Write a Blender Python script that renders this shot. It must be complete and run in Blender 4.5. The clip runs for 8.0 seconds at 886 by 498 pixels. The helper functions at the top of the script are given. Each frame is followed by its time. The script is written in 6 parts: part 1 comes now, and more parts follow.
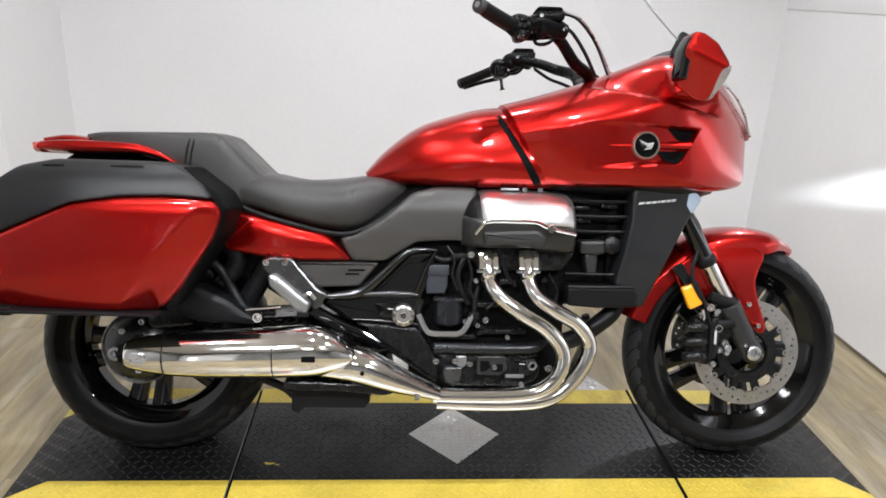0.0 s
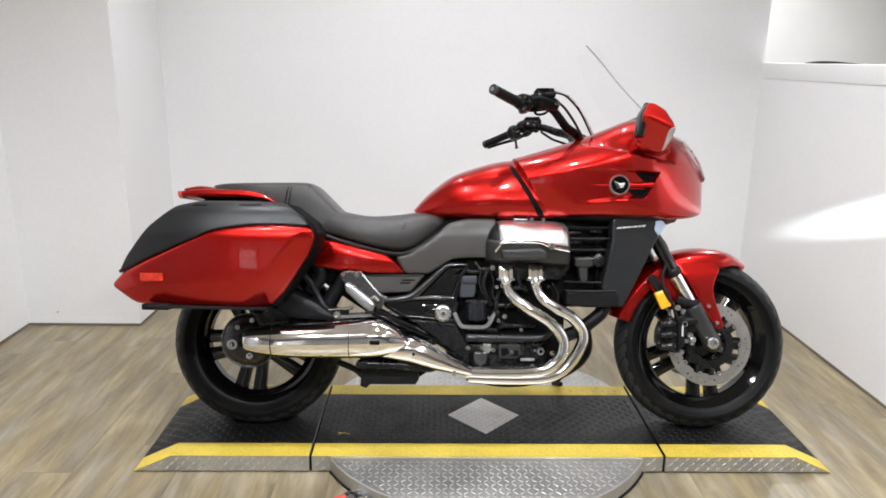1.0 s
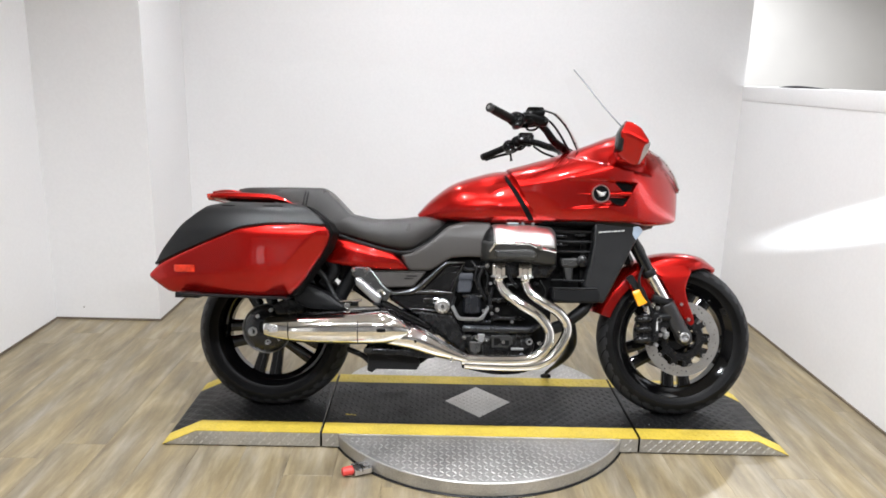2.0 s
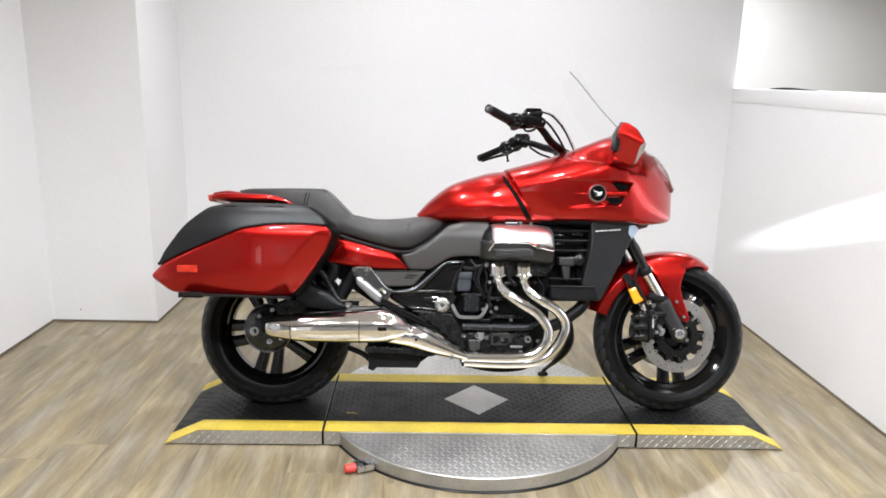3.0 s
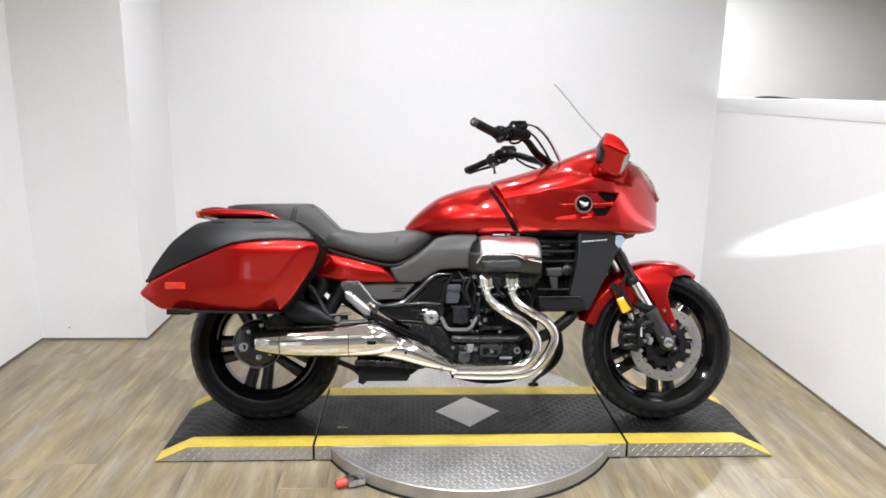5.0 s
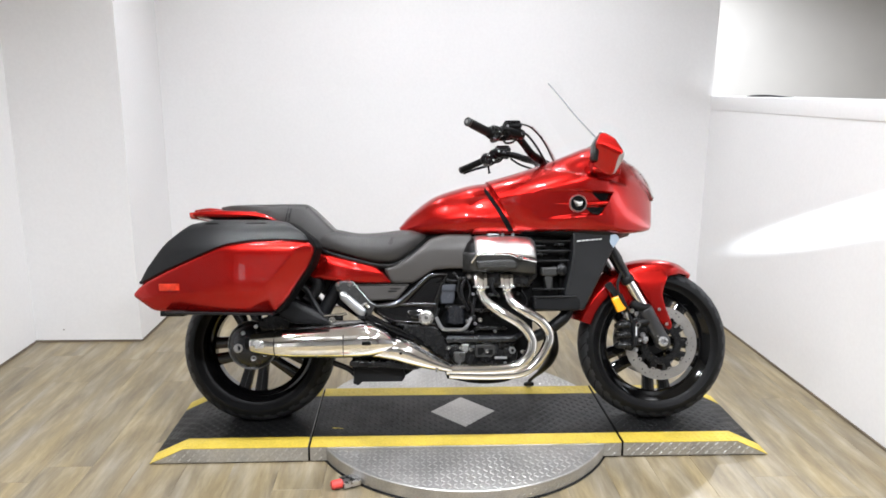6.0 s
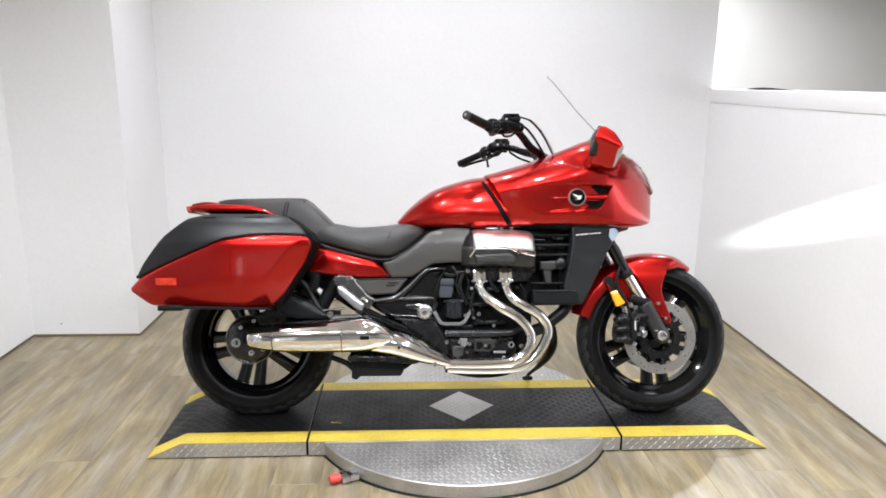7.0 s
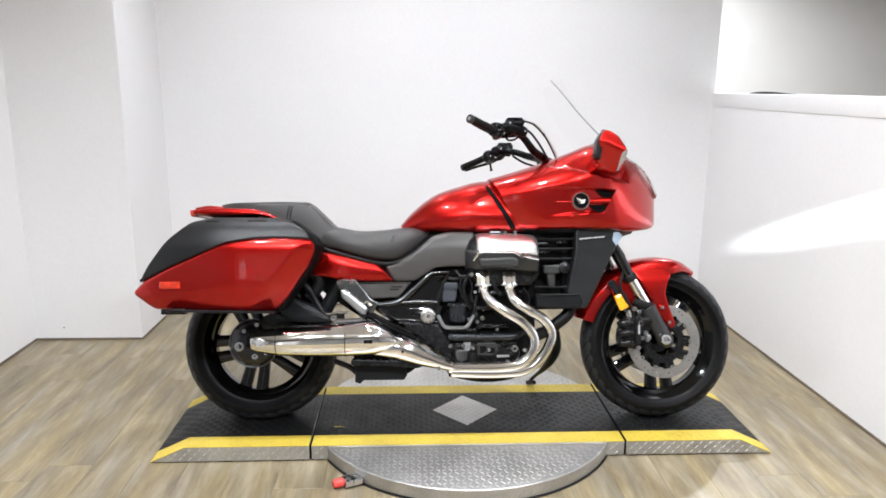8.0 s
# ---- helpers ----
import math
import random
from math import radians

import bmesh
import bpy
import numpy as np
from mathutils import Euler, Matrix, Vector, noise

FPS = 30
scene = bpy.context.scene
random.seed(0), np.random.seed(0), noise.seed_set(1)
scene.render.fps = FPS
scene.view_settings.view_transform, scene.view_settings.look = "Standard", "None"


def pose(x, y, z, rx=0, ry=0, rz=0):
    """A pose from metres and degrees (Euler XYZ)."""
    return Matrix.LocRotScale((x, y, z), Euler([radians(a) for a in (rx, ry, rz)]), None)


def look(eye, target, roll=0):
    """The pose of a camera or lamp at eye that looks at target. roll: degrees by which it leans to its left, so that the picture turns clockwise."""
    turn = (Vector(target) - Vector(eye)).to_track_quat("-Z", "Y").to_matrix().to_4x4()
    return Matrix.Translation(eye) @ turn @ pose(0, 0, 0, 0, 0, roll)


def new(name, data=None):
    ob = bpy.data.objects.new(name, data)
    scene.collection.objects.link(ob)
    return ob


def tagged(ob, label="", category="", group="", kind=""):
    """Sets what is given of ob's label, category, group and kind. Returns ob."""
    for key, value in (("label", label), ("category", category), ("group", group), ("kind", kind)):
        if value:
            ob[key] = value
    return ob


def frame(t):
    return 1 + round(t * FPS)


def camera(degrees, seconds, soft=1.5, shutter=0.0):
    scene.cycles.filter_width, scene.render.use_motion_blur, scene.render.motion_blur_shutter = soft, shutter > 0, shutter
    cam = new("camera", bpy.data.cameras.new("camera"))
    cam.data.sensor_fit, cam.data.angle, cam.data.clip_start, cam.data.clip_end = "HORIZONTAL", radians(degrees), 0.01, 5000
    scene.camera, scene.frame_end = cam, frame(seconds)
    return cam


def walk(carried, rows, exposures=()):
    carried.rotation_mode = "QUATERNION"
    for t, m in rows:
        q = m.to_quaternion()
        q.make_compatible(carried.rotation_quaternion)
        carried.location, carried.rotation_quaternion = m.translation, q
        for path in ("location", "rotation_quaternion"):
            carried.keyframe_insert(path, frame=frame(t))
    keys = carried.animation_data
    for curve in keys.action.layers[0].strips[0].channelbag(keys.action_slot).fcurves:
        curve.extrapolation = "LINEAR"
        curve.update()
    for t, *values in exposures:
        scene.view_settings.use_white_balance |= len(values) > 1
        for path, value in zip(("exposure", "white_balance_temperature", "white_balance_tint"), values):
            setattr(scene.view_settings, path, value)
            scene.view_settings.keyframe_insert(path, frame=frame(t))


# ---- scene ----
cam = camera(63.3, 8.0, soft=1.7)
PATH = [
    (0, (-0.163, -1.745, 1.322), (-0.028, 0.125, 0.641), 2.4),
    (0.5, (-0.215, -2.117, 1.361), (-0.149, -0.208, 0.767), 1.1),
    (1, (-0.18, -2.406, 1.385), (-0.147, -0.474, 0.869), 0.7),
    (1.5, (-0.168, -2.613, 1.403), (-0.147, -0.673, 0.919), 1.3),
    (3, (-0.226, -2.744, 1.396), (-0.163, -0.8, 0.931), 1.5),
    (3.5, (-0.223, -2.746, 1.406), (-0.142, -0.801, 0.949), 0.7),
    (4, (-0.208, -2.75, 1.411), (-0.137, -0.803, 0.957), 0.3),
    (4.5, (-0.215, -2.754, 1.405), (-0.133, -0.804, 0.97), 0.8),
    (6, (-0.204, -2.751, 1.407), (-0.109, -0.802, 0.971), 0.5),
    (6.5, (-0.209, -2.747, 1.402), (-0.111, -0.799, 0.958), 1.0),
    (7, (-0.203, -2.738, 1.408), (-0.104, -0.793, 0.953), 0.5),
    (7.5, (-0.211, -2.737, 1.4), (-0.11, -0.789, 0.959), 0.6),
    (8, (-0.211, -2.736, 1.405), (-0.116, -0.788, 0.962), 0.5),
]
LIFT = Vector((0, 0, 0.009))
walk(cam, [(t, look(Vector(eye) + LIFT, Vector(target) + LIFT, roll)) for t, eye, target, roll in PATH],
     [(0.0, -0.06, 6400, 10), (1.0, 0.0, 6420, 10), (3.0, 0.15, 6400, 10), (4.5, 0.15, 6370, 10), (6.0, 0.17, 6340, 10), (8.0, 0.17, 6320, 10)])

import functools

from mathutils.bvhtree import BVHTree

# ---------------------------------------------------------------- light
world = bpy.data.worlds.new("world")
scene.world = world
world.use_nodes = True
world.node_tree.nodes["Background"].inputs[0].default_value = (0.8, 0.85, 0.9, 1)
world.node_tree.nodes["Background"].inputs[1].default_value = 0.05

WALL_L, WALL_R, WALL_B, WALL_F, CEIL = -2.302, 1.722, 1.83, -5.0, 2.75
COL_X, COL_Y = -1.718, 1.195


# fluorescent battens: x, y, glow
BATTENS = [(-0.2, -3.5, 80)]
# round downlights: x, y, watts; front pair and the one past the ledge are added fill
DOWNLIGHTS = [(dx, dy, dw) for dy, dw, row in ((0.88, 9.5, (-1.05, -0.3, 0.35, 0.95)), (-0.75, 17, (-1.15, -0.1, 1.15)), (-2.5, 84, (-1.0, 1.0)), (2.35, 54, (2.15,))) for dx in row]
for dx, dy, dw in DOWNLIGHTS:
    data = bpy.data.lights.new("downlight_lamp", "AREA")
    data.shape, data.size, data.energy, data.color, data.spread = "DISK", 0.10, dw, (0.95, 0.965, 1.0), radians(150)
    new("downlight_lamp", data).matrix_world = pose(dx, dy, CEIL - 0.012)

# Narrow beam added in place of daylight, for the streak on the east wall.
beam = bpy.data.lights.new("wall_spot", "SPOT")
beam.energy, beam.color, beam.spot_size, beam.spot_blend, beam.shadow_soft_size = 33000, (0.86, 0.93, 1.0), radians(2.35), 0.6, 0.02
SPOT = look((1.40, -4.3, 2.36), (1.714, -0.20, 1.01))
new("wall_spot", beam).matrix_world = SPOT

# ---------------------------------------------------------------- materials


def mat(name, base, rough=0.5, metal=0.0, coat=0.0, vary=0.0, vscale=6.0, grain=0.0, gscale=300.0, rvary=0.0, bump=0.0, stretch=(1, 1, 1), spec=0.5, coatrough=0.03):
    m = bpy.data.materials.new(name)
    m.use_nodes = True
    nt = m.node_tree
    b = nt.nodes["Principled BSDF"]
    b.inputs["Roughness"].default_value, b.inputs["Metallic"].default_value = rough, metal
    b.inputs["Coat Weight"].default_value, b.inputs["Coat Roughness"].default_value = coat, coatrough
    b.inputs["Specular IOR Level"].default_value = spec
    b.inputs["Base Color"].default_value = (*base, 1)
    tc = nt.nodes.new("ShaderNodeTexCoord")
    mp = nt.nodes.new("ShaderNodeMapping")
    mp.inputs["Scale"].default_value = stretch
    nt.links.new(tc.outputs["Object"], mp.inputs["Vector"])

    def tex(scale, detail=4):
        n = nt.nodes.new("ShaderNodeTexNoise")
        n.inputs["Scale"].default_value, n.inputs["Detail"].default_value = scale, detail
        nt.links.new(mp.outputs["Vector"], n.inputs["Vector"])
        return n

    colour = None
    if vary or grain:
        big, fine = tex(vscale, 5), tex(gscale, 2)
        lo = nt.nodes.new("ShaderNodeMapRange")
        lo.inputs[1].default_value, lo.inputs[2].default_value, lo.inputs[3].default_value, lo.inputs[4].default_value = 0.3, 0.7, 1 - vary, 1 + vary
        nt.links.new(big.outputs[0], lo.inputs[0])
        hi = nt.nodes.new("ShaderNodeMapRange")
        hi.inputs[1].default_value, hi.inputs[2].default_value, hi.inputs[3].default_value, hi.inputs[4].default_value = 0.3, 0.7, 1 - grain, 1 + grain
        nt.links.new(fine.outputs[0], hi.inputs[0])
        mul = nt.nodes.new("ShaderNodeMath")
        mul.operation = "MULTIPLY"
        nt.links.new(lo.outputs[0], mul.inputs[0]), nt.links.new(hi.outputs[0], mul.inputs[1])
        mix = nt.nodes.new("ShaderNodeVectorMath")
        mix.operation = "SCALE"
        mix.inputs[0].default_value = base
        nt.links.new(mul.outputs[0], mix.inputs["Scale"])
        nt.links.new(mix.outputs[0], b.inputs["Base Color"])
    if rvary:
        r = tex(vscale * 2.3, 5)
        mr = nt.nodes.new("ShaderNodeMapRange")
        mr.inputs[1].default_value, mr.inputs[2].default_value, mr.inputs[3].default_value, mr.inputs[4].default_value = 0.3, 0.7, max(0.02, rough - rvary), rough + rvary
        nt.links.new(r.outputs[0], mr.inputs[0]), nt.links.new(mr.outputs[0], b.inputs["Roughness"])
    if bump:
        g = tex(gscale, 3)
        bp = nt.nodes.new("ShaderNodeBump")
        bp.inputs["Strength"].default_value, bp.inputs["Distance"].default_value = bump, 0.002
        nt.links.new(g.outputs[0], bp.inputs["Height"]), nt.links.new(bp.outputs[0], b.inputs["Normal"])
    return m


@functools.lru_cache(None)
def tube_glow(strength):
    m = bpy.data.materials.new("fluorescent_glow")
    m.use_nodes = True
    b = m.node_tree.nodes["Principled BSDF"]
    b.inputs["Emission Color"].default_value, b.inputs["Emission Strength"].default_value = (0.95, 0.98, 1.0, 1), strength
    return m


RED = mat("candy_red_paint", (0.41, 0.0052, 0.003), 0.27, 0.85, 0.55, vary=0.05, vscale=3, grain=0.12, gscale=2500, coatrough=0.02)
REDLENS = mat("red_lens", (0.52, 0.028, 0.008), 0.2, 0, 0.6, vary=0.3, vscale=60, grain=0.25, gscale=300)
BLACK = mat("satin_black_plastic", (0.007, 0.0072, 0.0078), 0.36, 0, 0, spec=0.2, vary=0.2, grain=0.2, gscale=900, rvary=0.08, bump=0.12)
LIDBLACK = mat("textured_lid_plastic", (0.0065, 0.0068, 0.0075), 0.37, 0, 0, spec=0.38, vary=0.15, vscale=4, grain=0.2, gscale=1200, rvary=0.06, bump=0.15)
GREY = mat("grey_side_cover", (0.048, 0.0442, 0.041), 0.36, 0.1, 0, vary=0.08, grain=0.1, gscale=1500, rvary=0.06, bump=0.05)
WHEELBLACK = mat("gloss_black_wheel", (0.002, 0.002, 0.0022), 0.06, 0, 0.0, spec=0.42, vary=0.2, grain=0.1, rvary=0.03)
# Metallic grey for the black ribs: the ceiling's highlight is put into their colour.
RIBBLACK = mat("black_rib_highlight", (0.075, 0.075, 0.077), 0.2, 1.0, 0, vary=0.15, rvary=0.05)
GLOSS = mat("gloss_black_paint", (0.0025, 0.0025, 0.0028), 0.06, 0, 0.0, spec=0.6, vary=0.2, grain=0.1, rvary=0.05)
HUBBLACK = mat("satin_hub_paint", (0.012, 0.013, 0.016), 0.26, 0.2, 0, spec=0.5, vary=0.15, grain=0.1, rvary=0.05)
ENGINE = mat("engine_black_casting", (0.007, 0.007, 0.0073), 0.26, 0.0, 0, spec=0.3, vary=0.35, vscale=15, grain=0.2, gscale=700, rvary=0.12, bump=0.15)
# Near-black without gloss: shade inside gaps and behind parts put into the colour.
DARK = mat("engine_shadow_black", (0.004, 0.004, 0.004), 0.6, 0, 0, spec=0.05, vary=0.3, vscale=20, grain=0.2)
CHROME = mat("chrome", (0.86, 0.85, 0.83), 0.07, 1.0, 0, vary=0.03, vscale=8, rvary=0.03)
BRUSHED = mat("brushed_aluminium", (0.62, 0.62, 0.63), 0.3, 1.0, 0, vary=0.1, vscale=20, grain=0.1, gscale=400, rvary=0.1)
SATIN = mat("satin_chrome", (0.9, 0.88, 0.87), 0.36, 1.0, 0, vary=0.03, vscale=8, rvary=0.05)
BRACKET = mat("dark_cast_alloy", (0.11, 0.11, 0.11), 0.26, 0.9, 0, vary=0.15, grain=0.15, gscale=600, rvary=0.08, bump=0.1)
STEEL = mat("disc_steel", (0.52, 0.508, 0.49), 0.33, 1.0, 0, vary=0.1, vscale=20, grain=0.1, gscale=500)
COVERGREY = mat("dark_grey_cover", (0.024, 0.024, 0.0228), 0.36, 0.1, 0, vary=0.15, grain=0.1, gscale=900, bump=0.06)
FORKGREY = mat("charcoal_fork_paint", (0.026, 0.026, 0.027), 0.34, 0.2, 0, vary=0.15, grain=0.12, gscale=800, rvary=0.06, bump=0.06)
CAST = mat("cast_grey_alloy", (0.36, 0.36, 0.362), 0.34, 0.85, 0, vary=0.12, grain=0.12, gscale=600, rvary=0.08)
SHROUD = mat("charcoal_shroud_plastic", (0.0115, 0.012, 0.013), 0.38, 0, 0, spec=0.35, vary=0.15, grain=0.15, gscale=1100, rvary=0.06, bump=0.1)
PALEBLUE = mat("pale_blue_corner", (0.32, 0.4, 0.5), 0.3, 0, 0.4, vary=0.1, grain=0.05)
BLUEGREY = mat("blue_grey_plastic", (0.022, 0.0255, 0.034), 0.5, 0, 0, vary=0.1, grain=0.1)
SCREENEDGE = mat("acrylic_edge", (0.22, 0.235, 0.245), 0.3, 0, 0.2, vary=0.1)
VINYL = mat("seat_vinyl", (0.032, 0.0297, 0.028), 0.35, 0, 0, spec=0.4, vary=0.2, vscale=7, grain=0.25, gscale=700, rvary=0.08, bump=0.35)
RUBBER = mat("tyre_rubber", (0.006, 0.006, 0.0063), 0.46, 0, 0, spec=0.14, vary=0.25, vscale=9, grain=0.2, gscale=400, rvary=0.1, bump=0.15)
TREADRUBBER = mat("worn_tread_rubber", (0.019, 0.0195, 0.021), 0.5, 0, 0, spec=0.3, vary=0.25, vscale=12, grain=0.25, gscale=350, rvary=0.1, bump=0.2)
BARBLACK = mat("handlebar_black", (0.003, 0.003, 0.0032), 0.3, 0, 0, spec=0.12, vary=0.2, vscale=15, grain=0.2, gscale=700, rvary=0.1, bump=0.1)
GRIP = mat("grip_rubber", (0.005, 0.005, 0.005), 0.55, 0, 0, spec=0.15, vary=0.2, grain=0.3, gscale=500, bump=0.3)
AMBER = mat("amber_reflector", (0.95, 0.4, 0.015), 0.2, 0, 0.8, grain=0.15, gscale=350)
WHITE = mat("pale_lettering", (0.45, 0.45, 0.45), 0.4)
PLATE = mat("bare_tread_plate", (0.47, 0.462, 0.445), 0.42, 0.85, 0, vary=0.2, vscale=5, grain=0.12, gscale=180, rvary=0.06, bump=0.12)
LUG = mat("polished_lug", (0.58, 0.573, 0.56), 0.36, 0.85, 0, vary=0.15, vscale=9, grain=0.1, gscale=150, rvary=0.08)
LUGBLACK = mat("worn_black_lug", (0.008, 0.008, 0.0082), 0.42, 0.0, 0, spec=0.55, vary=0.45, vscale=6, grain=0.3, gscale=120, rvary=0.08)
MATBLACK = mat("black_painted_plate", (0.004, 0.0041, 0.0042), 0.44, 0, 0, spec=0.32, vary=0.4, vscale=4, grain=0.4, gscale=160, rvary=0.12, bump=0.25)
YELLOW = mat("yellow_stripe_paint", (0.53, 0.395, 0.052), 0.5, 0, 0, vary=0.12, vscale=9, grain=0.12, gscale=160, rvary=0.1, bump=0.1)
REDGRIP = mat("red_rubber_tip", (0.55, 0.05, 0.04), 0.5, grain=0.1)
WALLPAINT = mat("white_wall_paint", (0.77, 0.763, 0.762), 0.55, 0, 0, vary=0.02, vscale=1.5, grain=0.015, gscale=60, rvary=0.06, bump=0.04)
CEILPAINT = mat("ceiling_paint", (0.62, 0.615, 0.605), 0.8, vary=0.02, grain=0.02, gscale=80)
FARWALL = mat("grey_unseen_wall", (0.2, 0.198, 0.196), 0.7, vary=0.1, grain=0.05)
GREIGE = mat("greige_far_paint", (0.74, 0.725, 0.695), 0.7, vary=0.05, vscale=1.5, grain=0.03)
UNDERLAY = mat("floor_joint", (0.16, 0.13, 0.095), 0.7, vary=0.2)
TRIMDARK = mat("floor_edge_seal", (0.14, 0.11, 0.08), 0.6, vary=0.2)

GLASS = bpy.data.materials.new("clear_screen")
GLASS.use_nodes = True
gnt = GLASS.node_tree
gnt.nodes.remove(gnt.nodes["Principled BSDF"])
gt, gg, gm = gnt.nodes.new("ShaderNodeBsdfTransparent"), gnt.nodes.new("ShaderNodeBsdfGlossy"), gnt.nodes.new("ShaderNodeMixShader")
gt.inputs[0].default_value, gg.inputs["Roughness"].default_value, gm.inputs[0].default_value = (1, 1, 1, 1), 0.03, 0.03
gnt.links.new(gt.outputs[0], gm.inputs[1]), gnt.links.new(gg.outputs[0], gm.inputs[2])
gnt.links.new(gm.outputs[0], gnt.nodes["Material Output"].inputs[0])
LENS = mat("clear_signal_lens", (0.36, 0.345, 0.35), 0.12, 0.4, 1.0, vary=0.15, vscale=60)
LAMPGLASS = mat("headlamp_glass", (0.24, 0.035, 0.04), 0.08, 0.3, 1.0, vary=0.3, vscale=25)

# plank floor: one material, varied plank by plank
PLANK = bpy.data.materials.new("vinyl_plank")
PLANK.use_nodes = True
pn = PLANK.node_tree
pb = pn.nodes["Principled BSDF"]
ptc, pmp, pinfo = pn.nodes.new("ShaderNodeTexCoord"), pn.nodes.new("ShaderNodeMapping"), pn.nodes.new("ShaderNodeObjectInfo")
pmp.inputs["Scale"].default_value = (15, 2.2, 1)
pcomb = pn.nodes.new("ShaderNodeCombineXYZ")
pmul = pn.nodes.new("ShaderNodeMath")
pmul.operation = "MULTIPLY"
pmul.inputs[1].default_value = 37.0
pn.links.new(pinfo.outputs["Random"], pmul.inputs[0])
pn.links.new(pmul.outputs[0], pcomb.inputs[0]), pn.links.new(pmul.outputs[0], pcomb.inputs[1])
padd = pn.nodes.new("ShaderNodeVectorMath")
pn.links.new(ptc.outputs["Object"], pmp.inputs["Vector"])
pn.links.new(pmp.outputs[0], padd.inputs[0]), pn.links.new(pcomb.outputs[0], padd.inputs[1])
pno = pn.nodes.new("ShaderNodeTexNoise")
pno.inputs["Scale"].default_value, pno.inputs["Detail"].default_value, pno.inputs["Distortion"].default_value = 1.1, 12, 0.25
pno.inputs["Roughness"].default_value = 0.66
pn.links.new(padd.outputs[0], pno.inputs["Vector"])
pra = pn.nodes.new("ShaderNodeValToRGB")
pra.color_ramp.elements[0].position, pra.color_ramp.elements[0].color = 0.3, (0.135, 0.107, 0.069, 1)
pra.color_ramp.elements[1].position, pra.color_ramp.elements[1].color = 0.72, (0.345, 0.305, 0.235, 1)
mid = pra.color_ramp.elements.new(0.5)
mid.color = (0.222, 0.186, 0.12, 1)
pn.links.new(pno.outputs[0], pra.inputs[0])
# slow drift between yellowish and greyish stretches
pbig = pn.nodes.new("ShaderNodeTexNoise")
pbig.inputs["Scale"].default_value, pbig.inputs["Detail"].default_value = 0.7, 4
pn.links.new(padd.outputs[0], pbig.inputs["Vector"])
ptint = pn.nodes.new("ShaderNodeValToRGB")
ptint.color_ramp.elements[0].position, ptint.color_ramp.elements[0].color = 0.35, (1.14, 1.07, 0.88, 1)
ptint.color_ramp.elements[1].position, ptint.color_ramp.elements[1].color = 0.65, (0.84, 0.845, 0.88, 1)
pn.links.new(pbig.outputs[0], ptint.inputs[0])
pmixc = pn.nodes.new("ShaderNodeVectorMath")
pmixc.operation = "MULTIPLY"
pn.links.new(pra.outputs[0], pmixc.inputs[0]), pn.links.new(ptint.outputs[0], pmixc.inputs[1])
pvar = pn.nodes.new("ShaderNodeMapRange")
pvar.inputs[3].default_value, pvar.inputs[4].default_value = 0.96, 1.04
pn.links.new(pinfo.outputs["Random"], pvar.inputs[0])
psc = pn.nodes.new("ShaderNodeVectorMath")
psc.operation = "SCALE"
pn.links.new(pmixc.outputs[0], psc.inputs[0]), pn.links.new(pvar.outputs[0], psc.inputs["Scale"])
pn.links.new(psc.outputs[0], pb.inputs["Base Color"])
prr = pn.nodes.new("ShaderNodeMapRange")
prr.inputs[3].default_value, prr.inputs[4].default_value = 0.42, 0.27
pn.links.new(pno.outputs[0], prr.inputs[0]), pn.links.new(prr.outputs[0], pb.inputs["Roughness"])
pbu = pn.nodes.new("ShaderNodeBump")
pbu.inputs["Strength"].default_value, pbu.inputs["Distance"].default_value = 0.15, 0.001
pn.links.new(pno.outputs[0], pbu.inputs["Height"]), pn.links.new(pbu.outputs[0], pb.inputs["Normal"])

# ---------------------------------------------------------------- mesh helpers


def part(name, bm, material, parent=None, label="", sharp=38):
    bmesh.ops.recalc_face_normals(bm, faces=bm.faces[:])
    for f in bm.faces:
        f.smooth = True
    for e in bm.edges:
        limit = min(sharp, 12) if any(len(f.verts) > 6 for f in e.link_faces) else sharp
        e.smooth = len(e.link_faces) != 2 or e.calc_face_angle(0) < radians(limit)
    me = bpy.data.meshes.new(name)
    bm.to_mesh(me)
    bm.free()
    me.materials.append(material)
    ob = new(name, me)
    if parent:
        ob.parent = parent
    if label:
        tagged(ob, label)
    return ob


def empty(name, parent=None):
    ob = new(name)
    ob.empty_display_size = 0.05
    if parent:
        ob.parent = parent
    return ob


def smooth_path(pts, n):
    """Catmull-Rom through the points, n steps to each span."""
    p = [np.array(q, float) for q in pts]
    p = [2 * p[0] - p[1]] + p + [2 * p[-1] - p[-2]]
    out = []
    for i in range(1, len(p) - 2):
        a, b, c, d = p[i - 1:i + 3]
        for k in range(n):
            t = k / n
            out.append(0.5 * (2 * b + (c - a) * t + (2 * a - 5 * b + 4 * c - d) * t * t + (3 * b - a - 3 * c + d) * t ** 3))
    out.append(p[-2])
    return out


def skin(bm, rings, closed=True, cap0=True, cap1=True):
    vs = [[bm.verts.new(tuple(q)) for q in r] for r in rings]
    n = len(vs[0])
    for a, b in zip(vs, vs[1:]):
        for i in range(n if closed else n - 1):
            j = (i + 1) % n
            bm.faces.new((a[i], a[j], b[j], b[i]))
    if cap0:
        bm.faces.new(vs[0])
    if cap1:
        bm.faces.new(vs[-1])
    return vs


